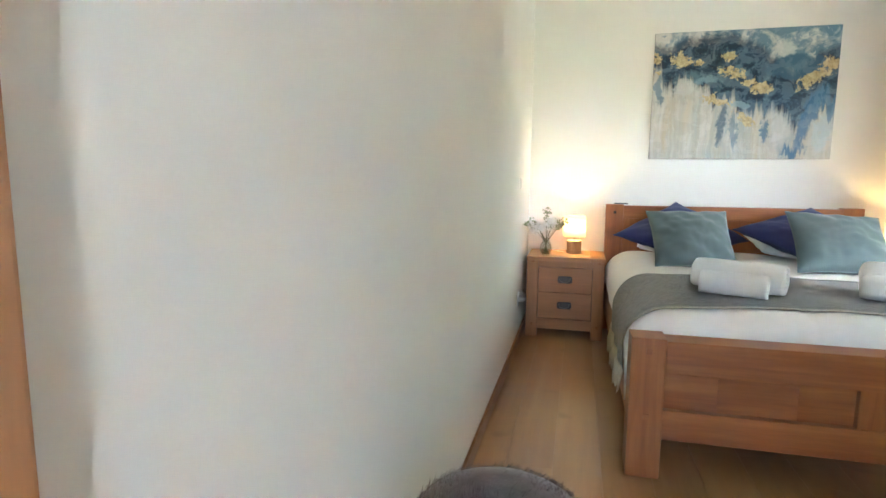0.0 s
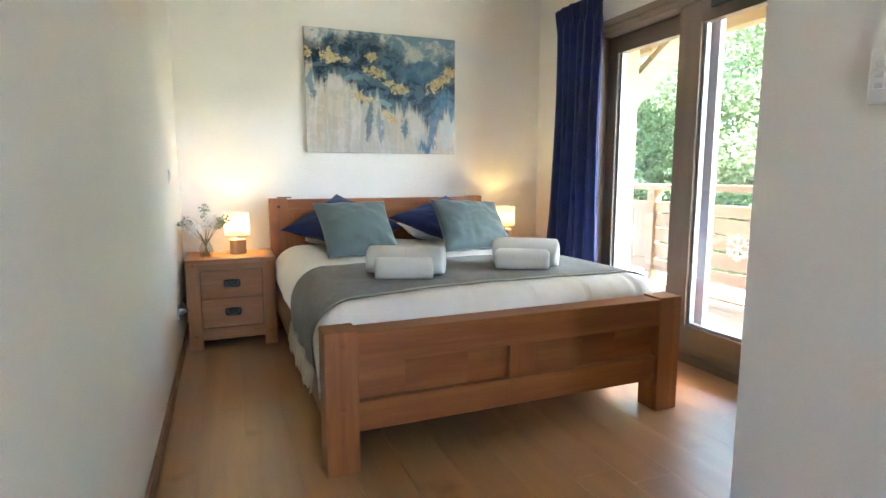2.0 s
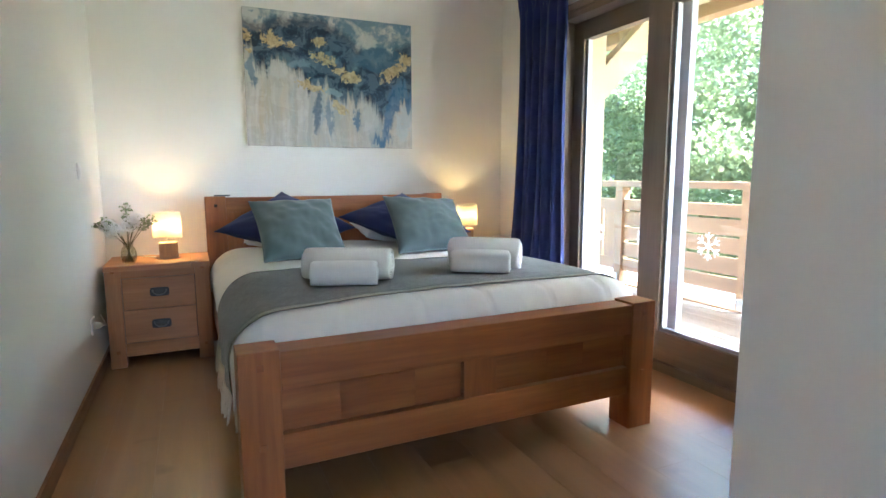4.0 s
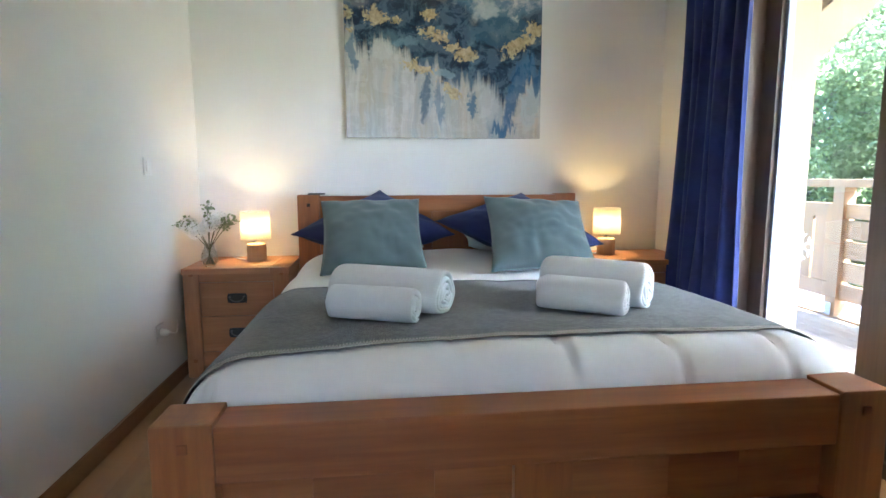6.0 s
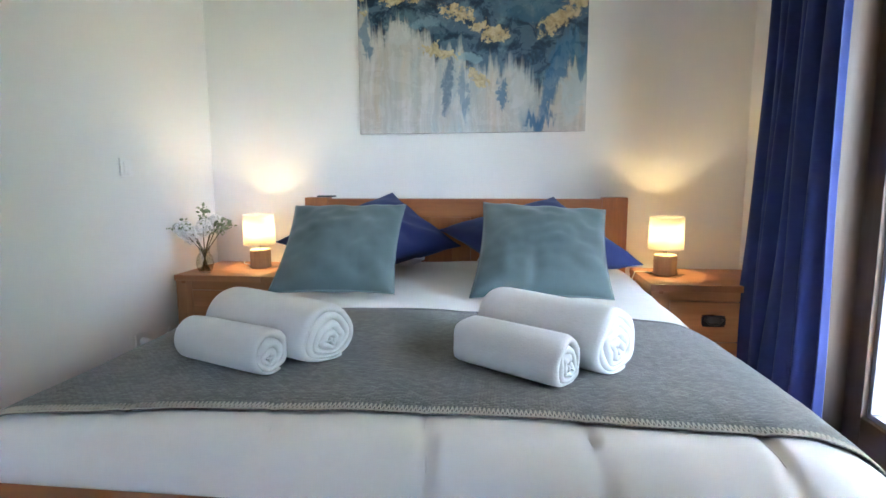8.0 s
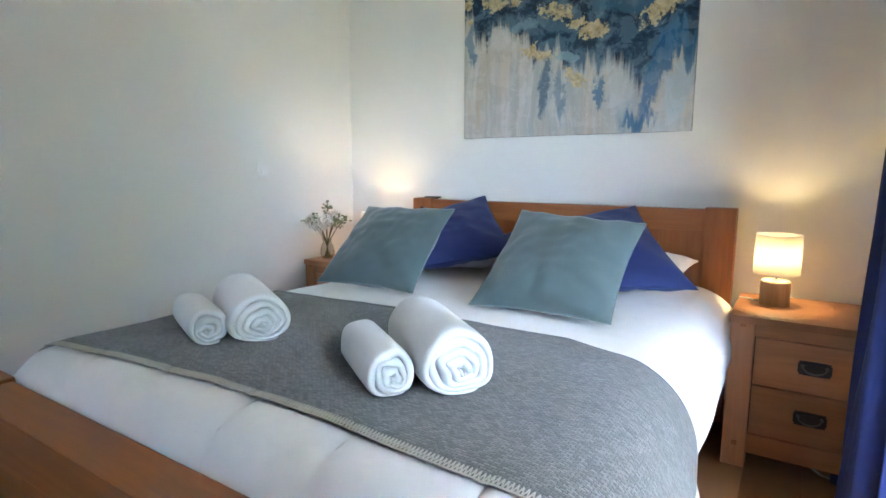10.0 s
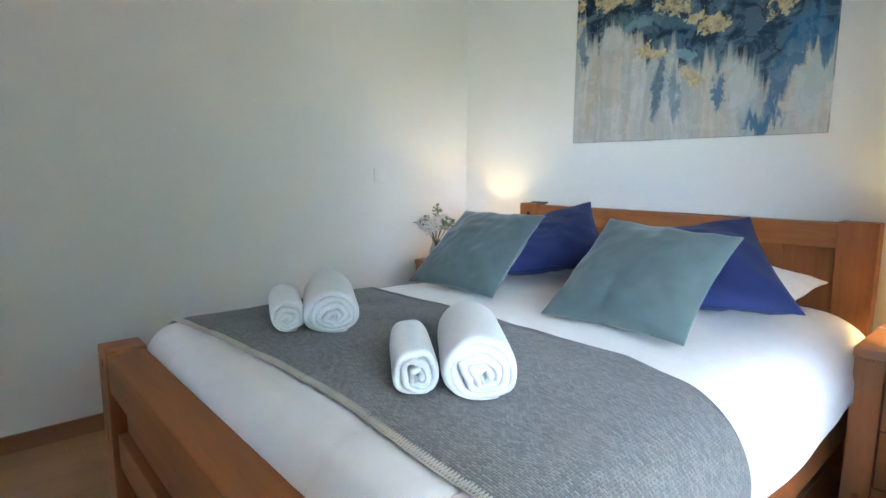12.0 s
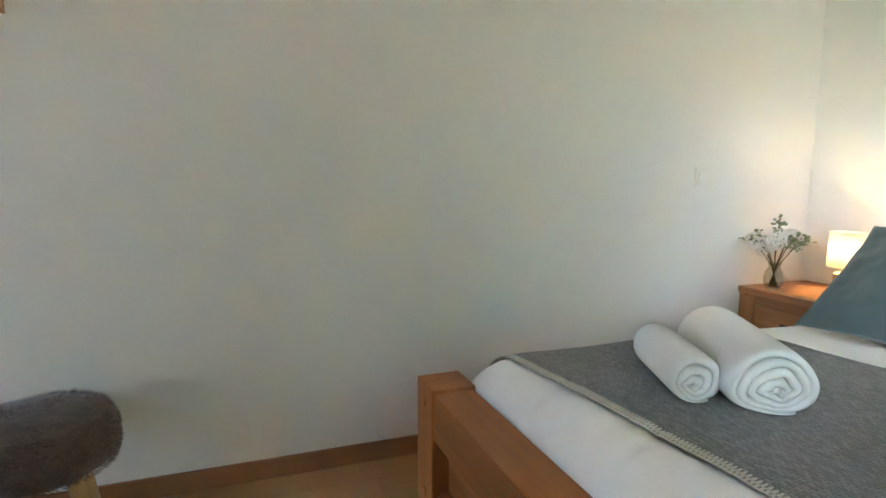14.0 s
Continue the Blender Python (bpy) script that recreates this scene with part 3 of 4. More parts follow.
mat_ob = tagged(part("mattress", box(BX0 + 0.05, BX1 - 0.05, BY0 + 0.14, 4.28, 0.26, 0.565, 0.05, 4), COTTON, smooth=True), "white mattress under the duvet", "mattress")


# duvet surface: flat top, rounded sides, falling edges
HALF, RAD, TOP = 0.715, 0.170, 0.629
COVER = BXC + 0.036


def nz(x, y, z=0.0):
    return noise.noise(Vector((x, y, z)))


def over_bed(s, y, lift=0.0, puff=1.0):
    """Place on the bed's covers, s metres across from the middle."""
    a, sg = abs(s), (1 if s >= 0 else -1)
    r = RAD + lift
    # towards the pillows the far side sags in a wider curve
    slack = 0.035 * max(0.0, min(1.0, (y - 2.55) / 0.55)) if s > 0 else 0.0
    half, wide = HALF - slack, 1 + 0.35 * slack / r
    if a < half:
        x, z, n = a, TOP + lift, (0, 1)
    elif a < HALF + r * math.pi / 2:
        t = (a - half) / (HALF - half + r * math.pi / 2) * math.pi / 2
        x, z, n = half + r * wide * math.sin(t), TOP - RAD + r * math.cos(t), (math.sin(t), math.cos(t))
    else:
        x, z, n = half + r * wide, TOP - RAD - (a - HALF - r * math.pi / 2), (1, 0)
    crown = 0.014 * max(0.0, 1 - (a / 0.9) ** 2)
    wr = 0.010 * nz(s * 2.2, y * 2.0, 1) + 0.005 * nz(s * 6, y * 4, 5)
    foot = max(0.0, 1 - (y - 2.22) / 0.42) if y > 2.22 else 1.0
    seam = abs(((s + 0.06 * nz(s, y * 3, 9)) / 0.29 + 0.25) % 1.0 - 0.5)
    foot *= puff
    wr -= foot * 0.016 * math.exp(-(seam / 0.030) ** 2)
    wr += foot * 0.007 * math.exp(-((seam - 0.12) / 0.05) ** 2) * nz(s * 9, y * 7, 2)
    wr += foot * (0.004 * nz(s * 18, y * 5, 3) + 0.0025 * nz(s * 34 + y * 9, y * 8, 6))
    head = max(0.0, (y - 3.1) / 1.2)
    wr += head * 0.012 * nz(s * 5 + y * 2, y * 6, 7)
    d = crown * n[1] + wr
    return Vector((COVER + sg * (x + n[0] * d), y, z + n[1] * d))


def foot_drop(y):
    """How far the covers round off towards the bed's foot."""
    e = max(0.0, min(1.0, (y - 2.220) / 0.11))
    return 0.13 * (1 - math.sqrt(max(0.0, 1 - (1 - e) ** 2)))


def duvet_at(u, v):
    y = 2.220 + (4.27 - 2.220) * v ** 1.5
    s = (u - 0.5) * 2 * (HALF + RAD * math.pi / 2 + 0.065 + 0.03 * nz(u * 2, v * 5, 2))
    p = over_bed(s, y)
    p.z -= foot_drop(y)
    e = min(1.0, (4.27 - y) / 0.1)
    if e < 1:
        p.z -= 0.05 * (1 - math.sqrt(max(0.0, 1 - (1 - e) ** 2)))
    return p


def local(bm, at):
    for v in bm.verts:
        v.co -= Vector(at)
    return bm


DUO = (COVER, 3.2, 0.6)
duvet = thing("duvet", "plump white cotton duvet spread over the bed", "duvet", DUO)
thicken(part("cover", local(sheet(130, 170, duvet_at), DUO), COTTON, duvet, smooth=True), 0.03)
for k in range(-3, 3):
    run = []
    for j in range(16):
        y, s = 2.232 + 0.016 * j, 0.29 * (k + 0.25)
        for _ in range(4):
            s = 0.29 * (k + 0.25) - 0.06 * nz(s, y * 3, 9)
        p = over_bed(s, y)
        run.append(p - Vector(DUO) + Vector((0, 0, 0.0008 - foot_drop(y))))
    part("quilt_seam", tube(run, 0.0016, 6), COTTON, duvet, "stitched quilting seam", smooth=True)

BL = HALF + RAD * math.pi / 2


def blanket_at(u, v):
    s = -(BL + 0.11) + (2 * BL + 0.11 + 0.07) * u
    front = 2.379 - 0.075 * (max(s, -0.70) - 0.26) ** 2 + 0.006 * math.sin(s * 7.0 + 0.6)
    back = 3.122 + 0.008 * math.sin(s * 5.1) - 0.22 * max(0.0, s - 0.50) - 0.05 * max(0.0, -s - 0.55)
    y = front + (back - front) * v
    e = min(1.0, v / 0.07, (1 - v) / 0.05)
    p = over_bed(s, y, 0.005 + 0.004 * e, 0.25)
    p.z += 0.0025 * nz(s * 9, y * 9, 4) - foot_drop(y) * (0.2 + 0.8 * max(0.0, min(1.0, (abs(s) - HALF + 0.22) / 0.26)))
    if abs(s) > BL:
        f = (abs(s) - BL) / 0.1
        p.x += 0.005 * f * (math.sin(y * 26 + 1) + 0.6) * (1 if s > 0 else -1)
    return p


blanket = thing("throw_blanket", "grey woven wool throw with stitched edges and fringe across the bed", "blanket", (BXC, 2.72, 0.65))


BLO = (BXC, 2.72, 0.65)
cl = part("cloth", local(sheet(150, 44, blanket_at, lambda u, v: (u * 2.1, v * 0.75)), BLO), WOOL, blanket, smooth=True)
thicken(cl, 0.004, 1.0)
for v0, nm in ((0.0, "front"), (1.0, "back")):
    bs = bmesh.new()
    n = 230
    up = Vector((0, 0, 0.0060))
    hem = Vector((0, -0.003 if v0 == 0 else 0.003, -0.001))
    foot = [blanket_at(0.04 + 0.92 * i / n, v0) + up + hem for i in range(n + 1)]
    crest = [blanket_at(0.04 + 0.92 * (i + 0.5) / n, abs(v0 - 0.026)) + up for i in range(n)]
    w = Vector((0.0011, 0, 0))
    lo = Vector((0, 0, -0.003))
    for i in range(n):
        for p, q in ((foot[i], crest[i]), (crest[i], foot[i + 1])):
            vs = [bs.verts.new(x) for x in (p - w, p + w, q + w, q - w, p - w + lo, p + w + lo, q + w + lo, q - w + lo)]
            for f in ((0, 1, 2, 3), (0, 4, 5, 1), (1, 5, 6, 2), (3, 2, 6, 7), (0, 3, 7, 4)):
                bs.faces.new([vs[j] for j in f])
    tube(foot, 0.0018, 6, bs)
    part("edge_stitching", local(bs, BLO), CREAM if v0 == 0.0 else GREYYARN, blanket, "cream blanket stitch" if v0 == 0.0 else "grey blanket stitch", kind="stuff")
rnd = random.Random(4)
for u0 in (0.0, 1.0):
    bs = bmesh.new()
    for i in range(110):
        v = (i + 0.5) / 110
        p = blanket_at(u0, v)
        sg = -1 if u0 == 0 else 1
        L = 0.085 + 0.03 * rnd.random()
        pts = [p + Vector((sg * (0.004 + 0.006 * k), rnd.uniform(-1, 1) * 0.006 * k, -L * k / 3 + 0.004)) for k in range(4)]
        tube(pts, [0.0026, 0.003, 0.0026, 0.0018], 5, bs)
    part("fringe", local(bs, BLO), FRINGE, blanket, "cream twisted fringe", smooth=True, kind="stuff")


# ---- pillows and cushions ----
def pillow_mesh(quad, t, n=36, ears=0.06, seed=0, wrinkle=0.014, power=0.48):
    """A stuffed cover over four corners (top left, top right, bottom left, bottom right) of its own frame, z its thickness."""
    b = bmesh.new()
    lay = []
    tl, tr, bl, br = quad
    for sgn in (1, -1):
        g = []
        for i in range(n + 1):
            row = []
            for j in range(n + 1):
                u, v = 2 * i / n - 1, 2 * j / n - 1
                cu, cv = 1 - ears * (1 - u * u), 1 - ears * (1 - v * v)
                a, c = (u * cv + 1) / 2, (v * cu + 1) / 2
                p = bl.lerp(br, a).lerp(tl.lerp(tr, a), c)
                f = max(0.0, (1 - u * u) * (1 - v * v)) ** power
                wr = nz(u * 2.1 + seed, v * 2.1, sgn * 3.1) * 0.5 + nz(u * 6 + seed * 2, v * 5, sgn) * 0.3
                sag = 0.16 * f * (0.5 - c)
                crease = math.exp(-((u - 0.15 - 0.3 * math.sin(seed)) / 0.07) ** 2) * max(0.0, -v) * f
                z = sgn * (t / 2 * (f + sag) + wrinkle * wr * f * 2 - 0.012 * crease + 0.003)
                z += wrinkle * 0.9 * (1 - f) * f * math.sin(9 * (u + v) + seed)
                row.append(b.verts.new(p + Vector((0, 0, z))))
            g.append(row)
        lay.append(g)
        for i in range(n):
            for j in range(n):
                q = (g[i][j], g[i + 1][j], g[i + 1][j + 1], g[i][j + 1])
                b.faces.new(q if sgn > 0 else q[::-1])
    rim = [(i, 0) for i in range(n)] + [(n, j) for j in range(n)] + [(n - i, n) for i in range(n)] + [(0, n - j) for j in range(n)]
    f, k = lay
    for (a, c), (a2, c2) in zip(rim, rim[1:] + rim[:1]):
        b.faces.new((f[a][c], k[a][c], k[a2][c2], f[a2][c2]))
    return b, [f[a][c].co.copy() - Vector((0, 0, 0.003)) for a, c in rim]


def cushion(name, label, category, tl, tr, bl, br, t, mat, seed, group="", edge=None, ears=0.07, power=0.48):
    q = [Vector(c) for c in (tl, tr, bl, br)]
    centre = sum(q, Vector()) / 4
    r = (q[1] - q[0] + q[3] - q[2]).normalized()
    u = q[0] - q[2] + q[1] - q[3]
    u = (u - r * u.dot(r)).normalized()
    m = Matrix((r, u, r.cross(u))).transposed().to_4x4()
    m.translation = centre
    e = tagged(new(name), label, category, group)
    e.empty_display_size = 0.1
    e.matrix_basis = m
    inv = m.inverted()
    bm, rim = pillow_mesh([inv @ c for c in q], t, 36, ears, seed, power=power)
    part("cover", bm, mat, e, smooth=True)
    part("seam", tube(rim + rim[:1], 0.003, 6), edge or mat, e, smooth=True)
    return e


PIPING = cloth("pale_teal_piping", (0.15, 0.19, 0.185), 400)
GRP = "cushions on the bed"
cushion("cushion", "teal-grey velvet square cushion leaning on a navy one", "cushion", (0.424, 3.645, 0.960), (0.893, 3.665, 0.966), (0.452, 3.275, 0.664), (0.910, 3.330, 0.660), 0.15, TEAL, 1, GRP, PIPING)
cushion("cushion", "teal-grey velvet square cushion leaning on a navy one", "cushion", (1.217, 3.653, 0.976), (1.698, 3.643, 0.948), (1.188, 3.291, 0.662), (1.682, 3.312, 0.662), 0.15, TEAL, 5, GRP, PIPING)
# the navy pair stands on one corner
cushion("cushion", "dark navy cotton cushion tipped on its corner", "cushion", (0.245, 3.835, 0.782), (0.700, 4.288, 0.995), (0.66, 3.58, 0.69), (1.10, 3.89, 0.765), 0.16, NAVY, 9, GRP)
cushion("cushion", "dark navy cotton cushion tipped on its corner", "cushion", (1.000, 3.92, 0.836), (1.532, 4.150, 0.978), (1.36, 3.56, 0.69), (1.866, 3.715, 0.720), 0.16, NAVY, 13, GRP)
for x0, x1, sd in ((0.40, 0.94, 21), (1.17, 1.785, 25)):
    cushion("pillow", "white cotton sleeping pillow by the headboard", "pillow", (x0, 4.28, 0.765), (x1, 4.275, 0.735), (x0 + 0.01, 3.90, 0.70), (x1 - 0.01, 3.90, 0.70), 0.15, COTTON, sd, "pillows on the bed")


# ---- rolled towels ----
def towel(at, length, wide, high, rz, seed, turns=4.5, label="rolled white terry towel on the grey throw"):
    b = bmesh.new()
    n, m_ = int(turns * 26), 12
    high -= 0.012
    R = 1.0
    th = 0.5 / turns
    inner, outer = [], []

    def pt(r, a, w):
        k = max(0.0, 1 - r)
        x = (r * math.cos(a) + 0.16 * k * math.sin(seed * 2.3)) * wide / 2
        z = (r * math.sin(a) - 0.20 * k + 0.05 * k * math.cos(3 * a + seed)) * high / 2
        if z < 0:
            t = min(1.0, -z / (high / 2))
            x *= 1 + 0.20 * t * (1 - t * t * 0.3)
            z = -0.82 * high / 2 * (1 - (1 - t) ** 1.3)
        return x, z
    for i in range(n + 1):
        f = i / n
        a = -math.pi * 0.34 - 2 * math.pi * turns * (1 - f)
        r = 0.10 + (R - 0.10) * f
        r *= 1 + 0.16 * (1 - f) * math.sin(2 * a + seed) + 0.09 * (1 - f) * math.sin(5 * a + 2 * seed)
        r *= 1 + 0.20 * nz(math.cos(a) * 1.1 + 2 * f, math.sin(a) * 1.1, seed) * (1.45 - f)
        r -= 0.62 / turns * max(0.0, (f - 0.86) / 0.14) ** 2
        gap = 1.02 * (1 - 0.7 * max(0.0, (f - 0.90) / 0.10) ** 2)
        ro, ri = [], []
        for j in range(m_ + 1):
            w = j / m_
            end = length / 2 * (1 + 0.05 * nz(a * 0.9, seed + 3) - 0.012 * (f - 0.5))
            y = -end + 2 * end * w
            rnd_ = 1 - 0.03 * abs(2 * w - 1) ** 8
            x, z = pt(r * rnd_, a, w)
            ro.append(b.verts.new((x, y, z)))
            x, z = pt(max(0.02, r * rnd_ - 0.90 / turns * gap), a, w)
            ri.append(b.verts.new((x, y, z)))
        outer.append(ro)
        inner.append(ri)
    for i in range(n):
        for j in range(m_):
            b.faces.new((outer[i][j], outer[i + 1][j], outer[i + 1][j + 1], outer[i][j + 1]))
            b.faces.new((inner[i][j], inner[i][j + 1], inner[i + 1][j + 1], inner[i + 1][j]))
        for j in (0, m_):
            b.faces.new((outer[i][j], inner[i][j], inner[i + 1][j], outer[i + 1][j]))
    for i in (0, n):
        for j in range(m_):
            b.faces.new((outer[i][j], outer[i][j + 1], inner[i][j + 1], inner[i][j]))
    bmesh.ops.recalc_face_normals(b, faces=b.faces[:])
    ob = part("towel", b, TERRY, smooth=True)
    sub = ob.modifiers.new("soft", 'SUBSURF')
    sub.levels = sub.render_levels = 1
    ob.matrix_basis = pose(at[0], at[1], at[2] + 0.008 + high * 0.405, 0, 0, rz)
    return tagged(ob, label, "towel", "rolled towels")


ZT = 0.643
towel((0.742, 2.710, ZT), 0.385, 0.200, 0.180, 62, 1, 4.5, "large rolled white terry bath towel")
towel((0.689, 2.579, ZT), 0.275, 0.124, 0.142, 68, 2, 3.5, "small rolled white terry hand towel")
towel((1.430, 2.722, ZT), 0.350, 0.192, 0.192, 51, 3, 4.5, "large rolled white terry bath towel")
towel((1.339, 2.602, ZT), 0.275, 0.130, 0.148, 56, 4, 3.5, "small rolled white terry hand towel")


# ---- nightstands ----
NW, ND, NH = 0.549, 0.45, 0.597


BAIL = plain("worn_iron", (0.17, 0.165, 0.16), 0.32, 0.7)
DISH = plain("dark_pewter", (0.055, 0.052, 0.050), 0.5, 0.3)
PLATE = ((0.051, 0.016), (0.046, 0.018), (0.048, 0.026), (0.038, 0.024), (0.034, 0.026))


def nightstand(at, label):
    e = thing("nightstand", label, "nightstand", at, "nightstands beside the bed")
    w, d = NW, ND

    def p(name, x0, x1, y0, y1, z0, z1, ax, bev=0.004, parent=None, mat=None, lab=""):
        return part(name, box(x0, x1, y0, y1, z0, z1, bev), mat or NSOAK[ax], parent or e, lab)
    for x in (0, w - 0.082):
        for y in (0, d - 0.08):
            lg = p("leg", x, x + 0.082, y, y + 0.08, 0, NH - 0.03, "z", 0.005)
            if y == 0:
                p("peg", x + 0.032, x + 0.052, -0.003, 0.01, 0.555, 0.573, "x", 0.002, lg, OAK["z"])
                p("peg", x + 0.032, x + 0.052, -0.003, 0.01, 0.085, 0.103, "x", 0.002, lg, OAK["z"])
    p("tabletop", -0.004, w * 0.82, -0.006, d, NH - 0.03, NH, "x")
    p("tabletop_end", w * 0.82 + 0.0008, w + 0.004, -0.006, d, NH - 0.03, NH, "y")
    p("top_rail", 0.082, w - 0.082, 0.006, 0.05, 0.523, NH - 0.03, "x", 0.002)
    p("bottom_rail", 0.082, w - 0.082, 0.006, 0.05, 0.062, 0.140, "x", 0.003)
    # carcass coloured near-black, so the gaps' shade is in its colour
    p("carcass", 0.07, w - 0.07, 0.03, d - 0.01, 0.13, 0.53, "z", 0.001, None, SHADOW_GAP)
    for x in (0.008, w - 0.028):
        p("side_panel", x, x + 0.02, 0.08, d - 0.08, 0.10, NH - 0.03, "y", 0.002)
    for z0, z1 in ((0.338, 0.5195), (0.1435, 0.3345)):
        dr = p("drawer", 0.0855, w - 0.0855, 0.006, 0.034, z0, z1, "x", 0.003)
        cx, cz = w / 2, (z0 + z1) / 2 + 0.005
        plate = prism([(cx + sx * px, cz + sz * pz) for sx, sz, ks in ((-1, -1, 0), (1, -1, 1), (1, 1, 0), (-1, 1, 1))
                       for px, pz in (PLATE if ks == 0 else PLATE[::-1])], 0.0005, 0.0065, "y", 0.001)
        hd = part("handle", plate, IRON, dr, "black iron drop handle")
        part("dish", prism([(cx + 0.034 * math.cos(q), cz + 0.002 + 0.0165 * math.sin(q)) for q in [2 * math.pi * k / 24 for k in range(24)]], -0.001, 0.003, "y", 0.001), DISH, hd, "dull grey dished plate")
        arc = [(cx + 0.036 * math.cos(q), -0.006 - 0.006 * abs(math.sin(q)), cz + 0.009 + 0.024 * math.sin(q)) for q in [math.pi + math.pi * k / 12 for k in range(13)]]
        bail = tube(arc, [0.0022 + 0.0016 * math.sin(math.pi * k / 12) for k in range(13)], 8)
        for sx in (-1, 1):
            tube([(cx + sx * 0.036, 0.0, cz + 0.009), (cx + sx * 0.036, -0.010, cz + 0.009)], 0.0055, 10, bail)
        part("bail", bail, BAIL, hd, "black iron drop ring", smooth=True)
    return e


nsl = nightstand((-0.342, 3.938, 0), "oak two-drawer nightstand holding a lamp and flower vase")
nsr = copy_thing(nsl, pose(1.959, 3.932, 0))
tagged(nsr, "oak two-drawer nightstand holding a lamp beside the curtain")


# ---- table lamps ----
def table_lamp(at):
    e = thing("table_lamp", "lit table lamp with white drum shade on a log base", "lamp", at, "bedside lamps")
    prof = [(0.0, 0.0), (0.0535, 0.0), (0.0545, 0.004), (0.0535, 0.03), (0.0545, 0.07), (0.0535, 0.092), (0.051, 0.096), (0.0, 0.096)]
    part("base", lathe(prof, 40, wob=0.02), LOG, e, "round log base with bark", smooth=False)
    part("base_top", lathe([(0.0, 0.0962), (0.050, 0.0962), (0.050, 0.0975), (0.0, 0.0975)], 40, wob=0.02), LEGW, e, "pale sawn wood face")
    part("stem", lathe([(0.0, 0.097), (0.0085, 0.097), (0.0085, 0.135), (0.0, 0.135)], 20), CHROME, e, "chrome stem", smooth=False)
    sh = bmesh.new()
    seg = 48
    rings = [[sh.verts.new((r * math.cos(2 * math.pi * i / seg), r * math.sin(2 * math.pi * i / seg), z)) for i in range(seg)] for r, z in ((0.0825, 0.125), (0.0815, 0.20), (0.080, 0.283))]
    for a, b in zip(rings, rings[1:]):
        for i in range(seg):
            sh.faces.new((a[i], a[(i + 1) % seg], b[(i + 1) % seg], b[i]))
    s = part("shade", sh, SHADE, e, "white fabric drum shade", smooth=True)
    thicken(s, 0.0016)
    for r, z in ((0.0828, 0.1255), (0.0803, 0.2825)):
        part("rim", tube([(r * math.cos(2 * math.pi * i / 48), r * math.sin(2 * math.pi * i / 48), z) for i in range(49)], 0.0018, 6), PLASTIC, s, "white rolled shade rim", smooth=True)
    spider = tube([(-0.079, 0, 0.165), (0, 0, 0.160), (0.079, 0, 0.165)], 0.0015, 6)
    tube([(0, -0.079, 0.165), (0, 0, 0.160), (0, 0.079, 0.165)], 0.0015, 6, spider)
    tube([(0, 0, 0.134), (0, 0, 0.165)], 0.012, 12, spider)
    part("holder", spider, PLASTIC, e, "white bulb holder")
    return e


def bulb(at):
    ld = bpy.data.lights.new("bulb", 'POINT')
    ld.energy, ld.color, ld.shadow_soft_size = LAMP_WATTS, (1.0, 0.63, 0.23), 0.02
    ob = new("bulb", ld)
    ob.location = at
    return ob


LL, LR = (-0.016, 4.205, NH + 0.001), (2.085, 4.20, NH + 0.001)
tl_ = table_lamp(LL)
tr_ = copy_thing(tl_, pose(*LR, 0, 0, 120))
for p in (LL, LR):
    bulb((p[0], p[1], p[2] + 0.205))
for nm, pts in (("a", [(-0.09, 4.235, NH + 0.004), (-0.16, 4.30, NH + 0.004), (-0.20, 4.392, NH + 0.003)]), ("b", [(2.03, 4.22, NH + 0.004), (1.99, 4.24, NH + 0.006), (1.955, 4.25, NH + 0.004), (1.944, 4.26, 0.56), (1.9435, 4.27, 0.30)])):
    tagged(part("lamp_cable", tube(pts, 0.0028, 8), PLASTIC, smooth=True), "thin white lamp cable on the nightstand", "cable")

# ---- vase with flowers ----
VX, VY = -0.215, 4.00
vase = thing("flower_vase", "clear glass vase with white hydrangeas and eucalyptus", "vase", (VX, VY, NH + 0.001))
prof = [(0.0, 0.002), (0.026, 0.002), (0.034, 0.012), (0.042, 0.035), (0.0435, 0.055), (0.038, 0.082), (0.027, 0.103), (0.024, 0.112), (0.030, 0.128), (0.0285, 0.129), (0.0222, 0.112), (0.025, 0.102), (0.0355, 0.081), (0.041, 0.055), (0.0395, 0.036), (0.030, 0.014), (0.0, 0.009)]
part("glass", lathe(prof, 40), VASEG, vase, "clear bulbous glass", smooth=True)
rnd = random.Random(11)
sprays = [(-0.085, -0.03, 0.225, "f"), (-0.060, 0.0, 0.19, "f"), (0.02, -0.03, 0.235, "f"), (0.055, 0.02, 0.255, "f"), (-0.155, -0.015, 0.235, "l"), (-0.12, 0.01, 0.27, "l"), (0.0, 0.01, 0.345, "l"), (0.12, -0.02, 0.265, "l"), (0.145, 0.02, 0.25, "l"), (0.06, 0.03, 0.26, "l")]
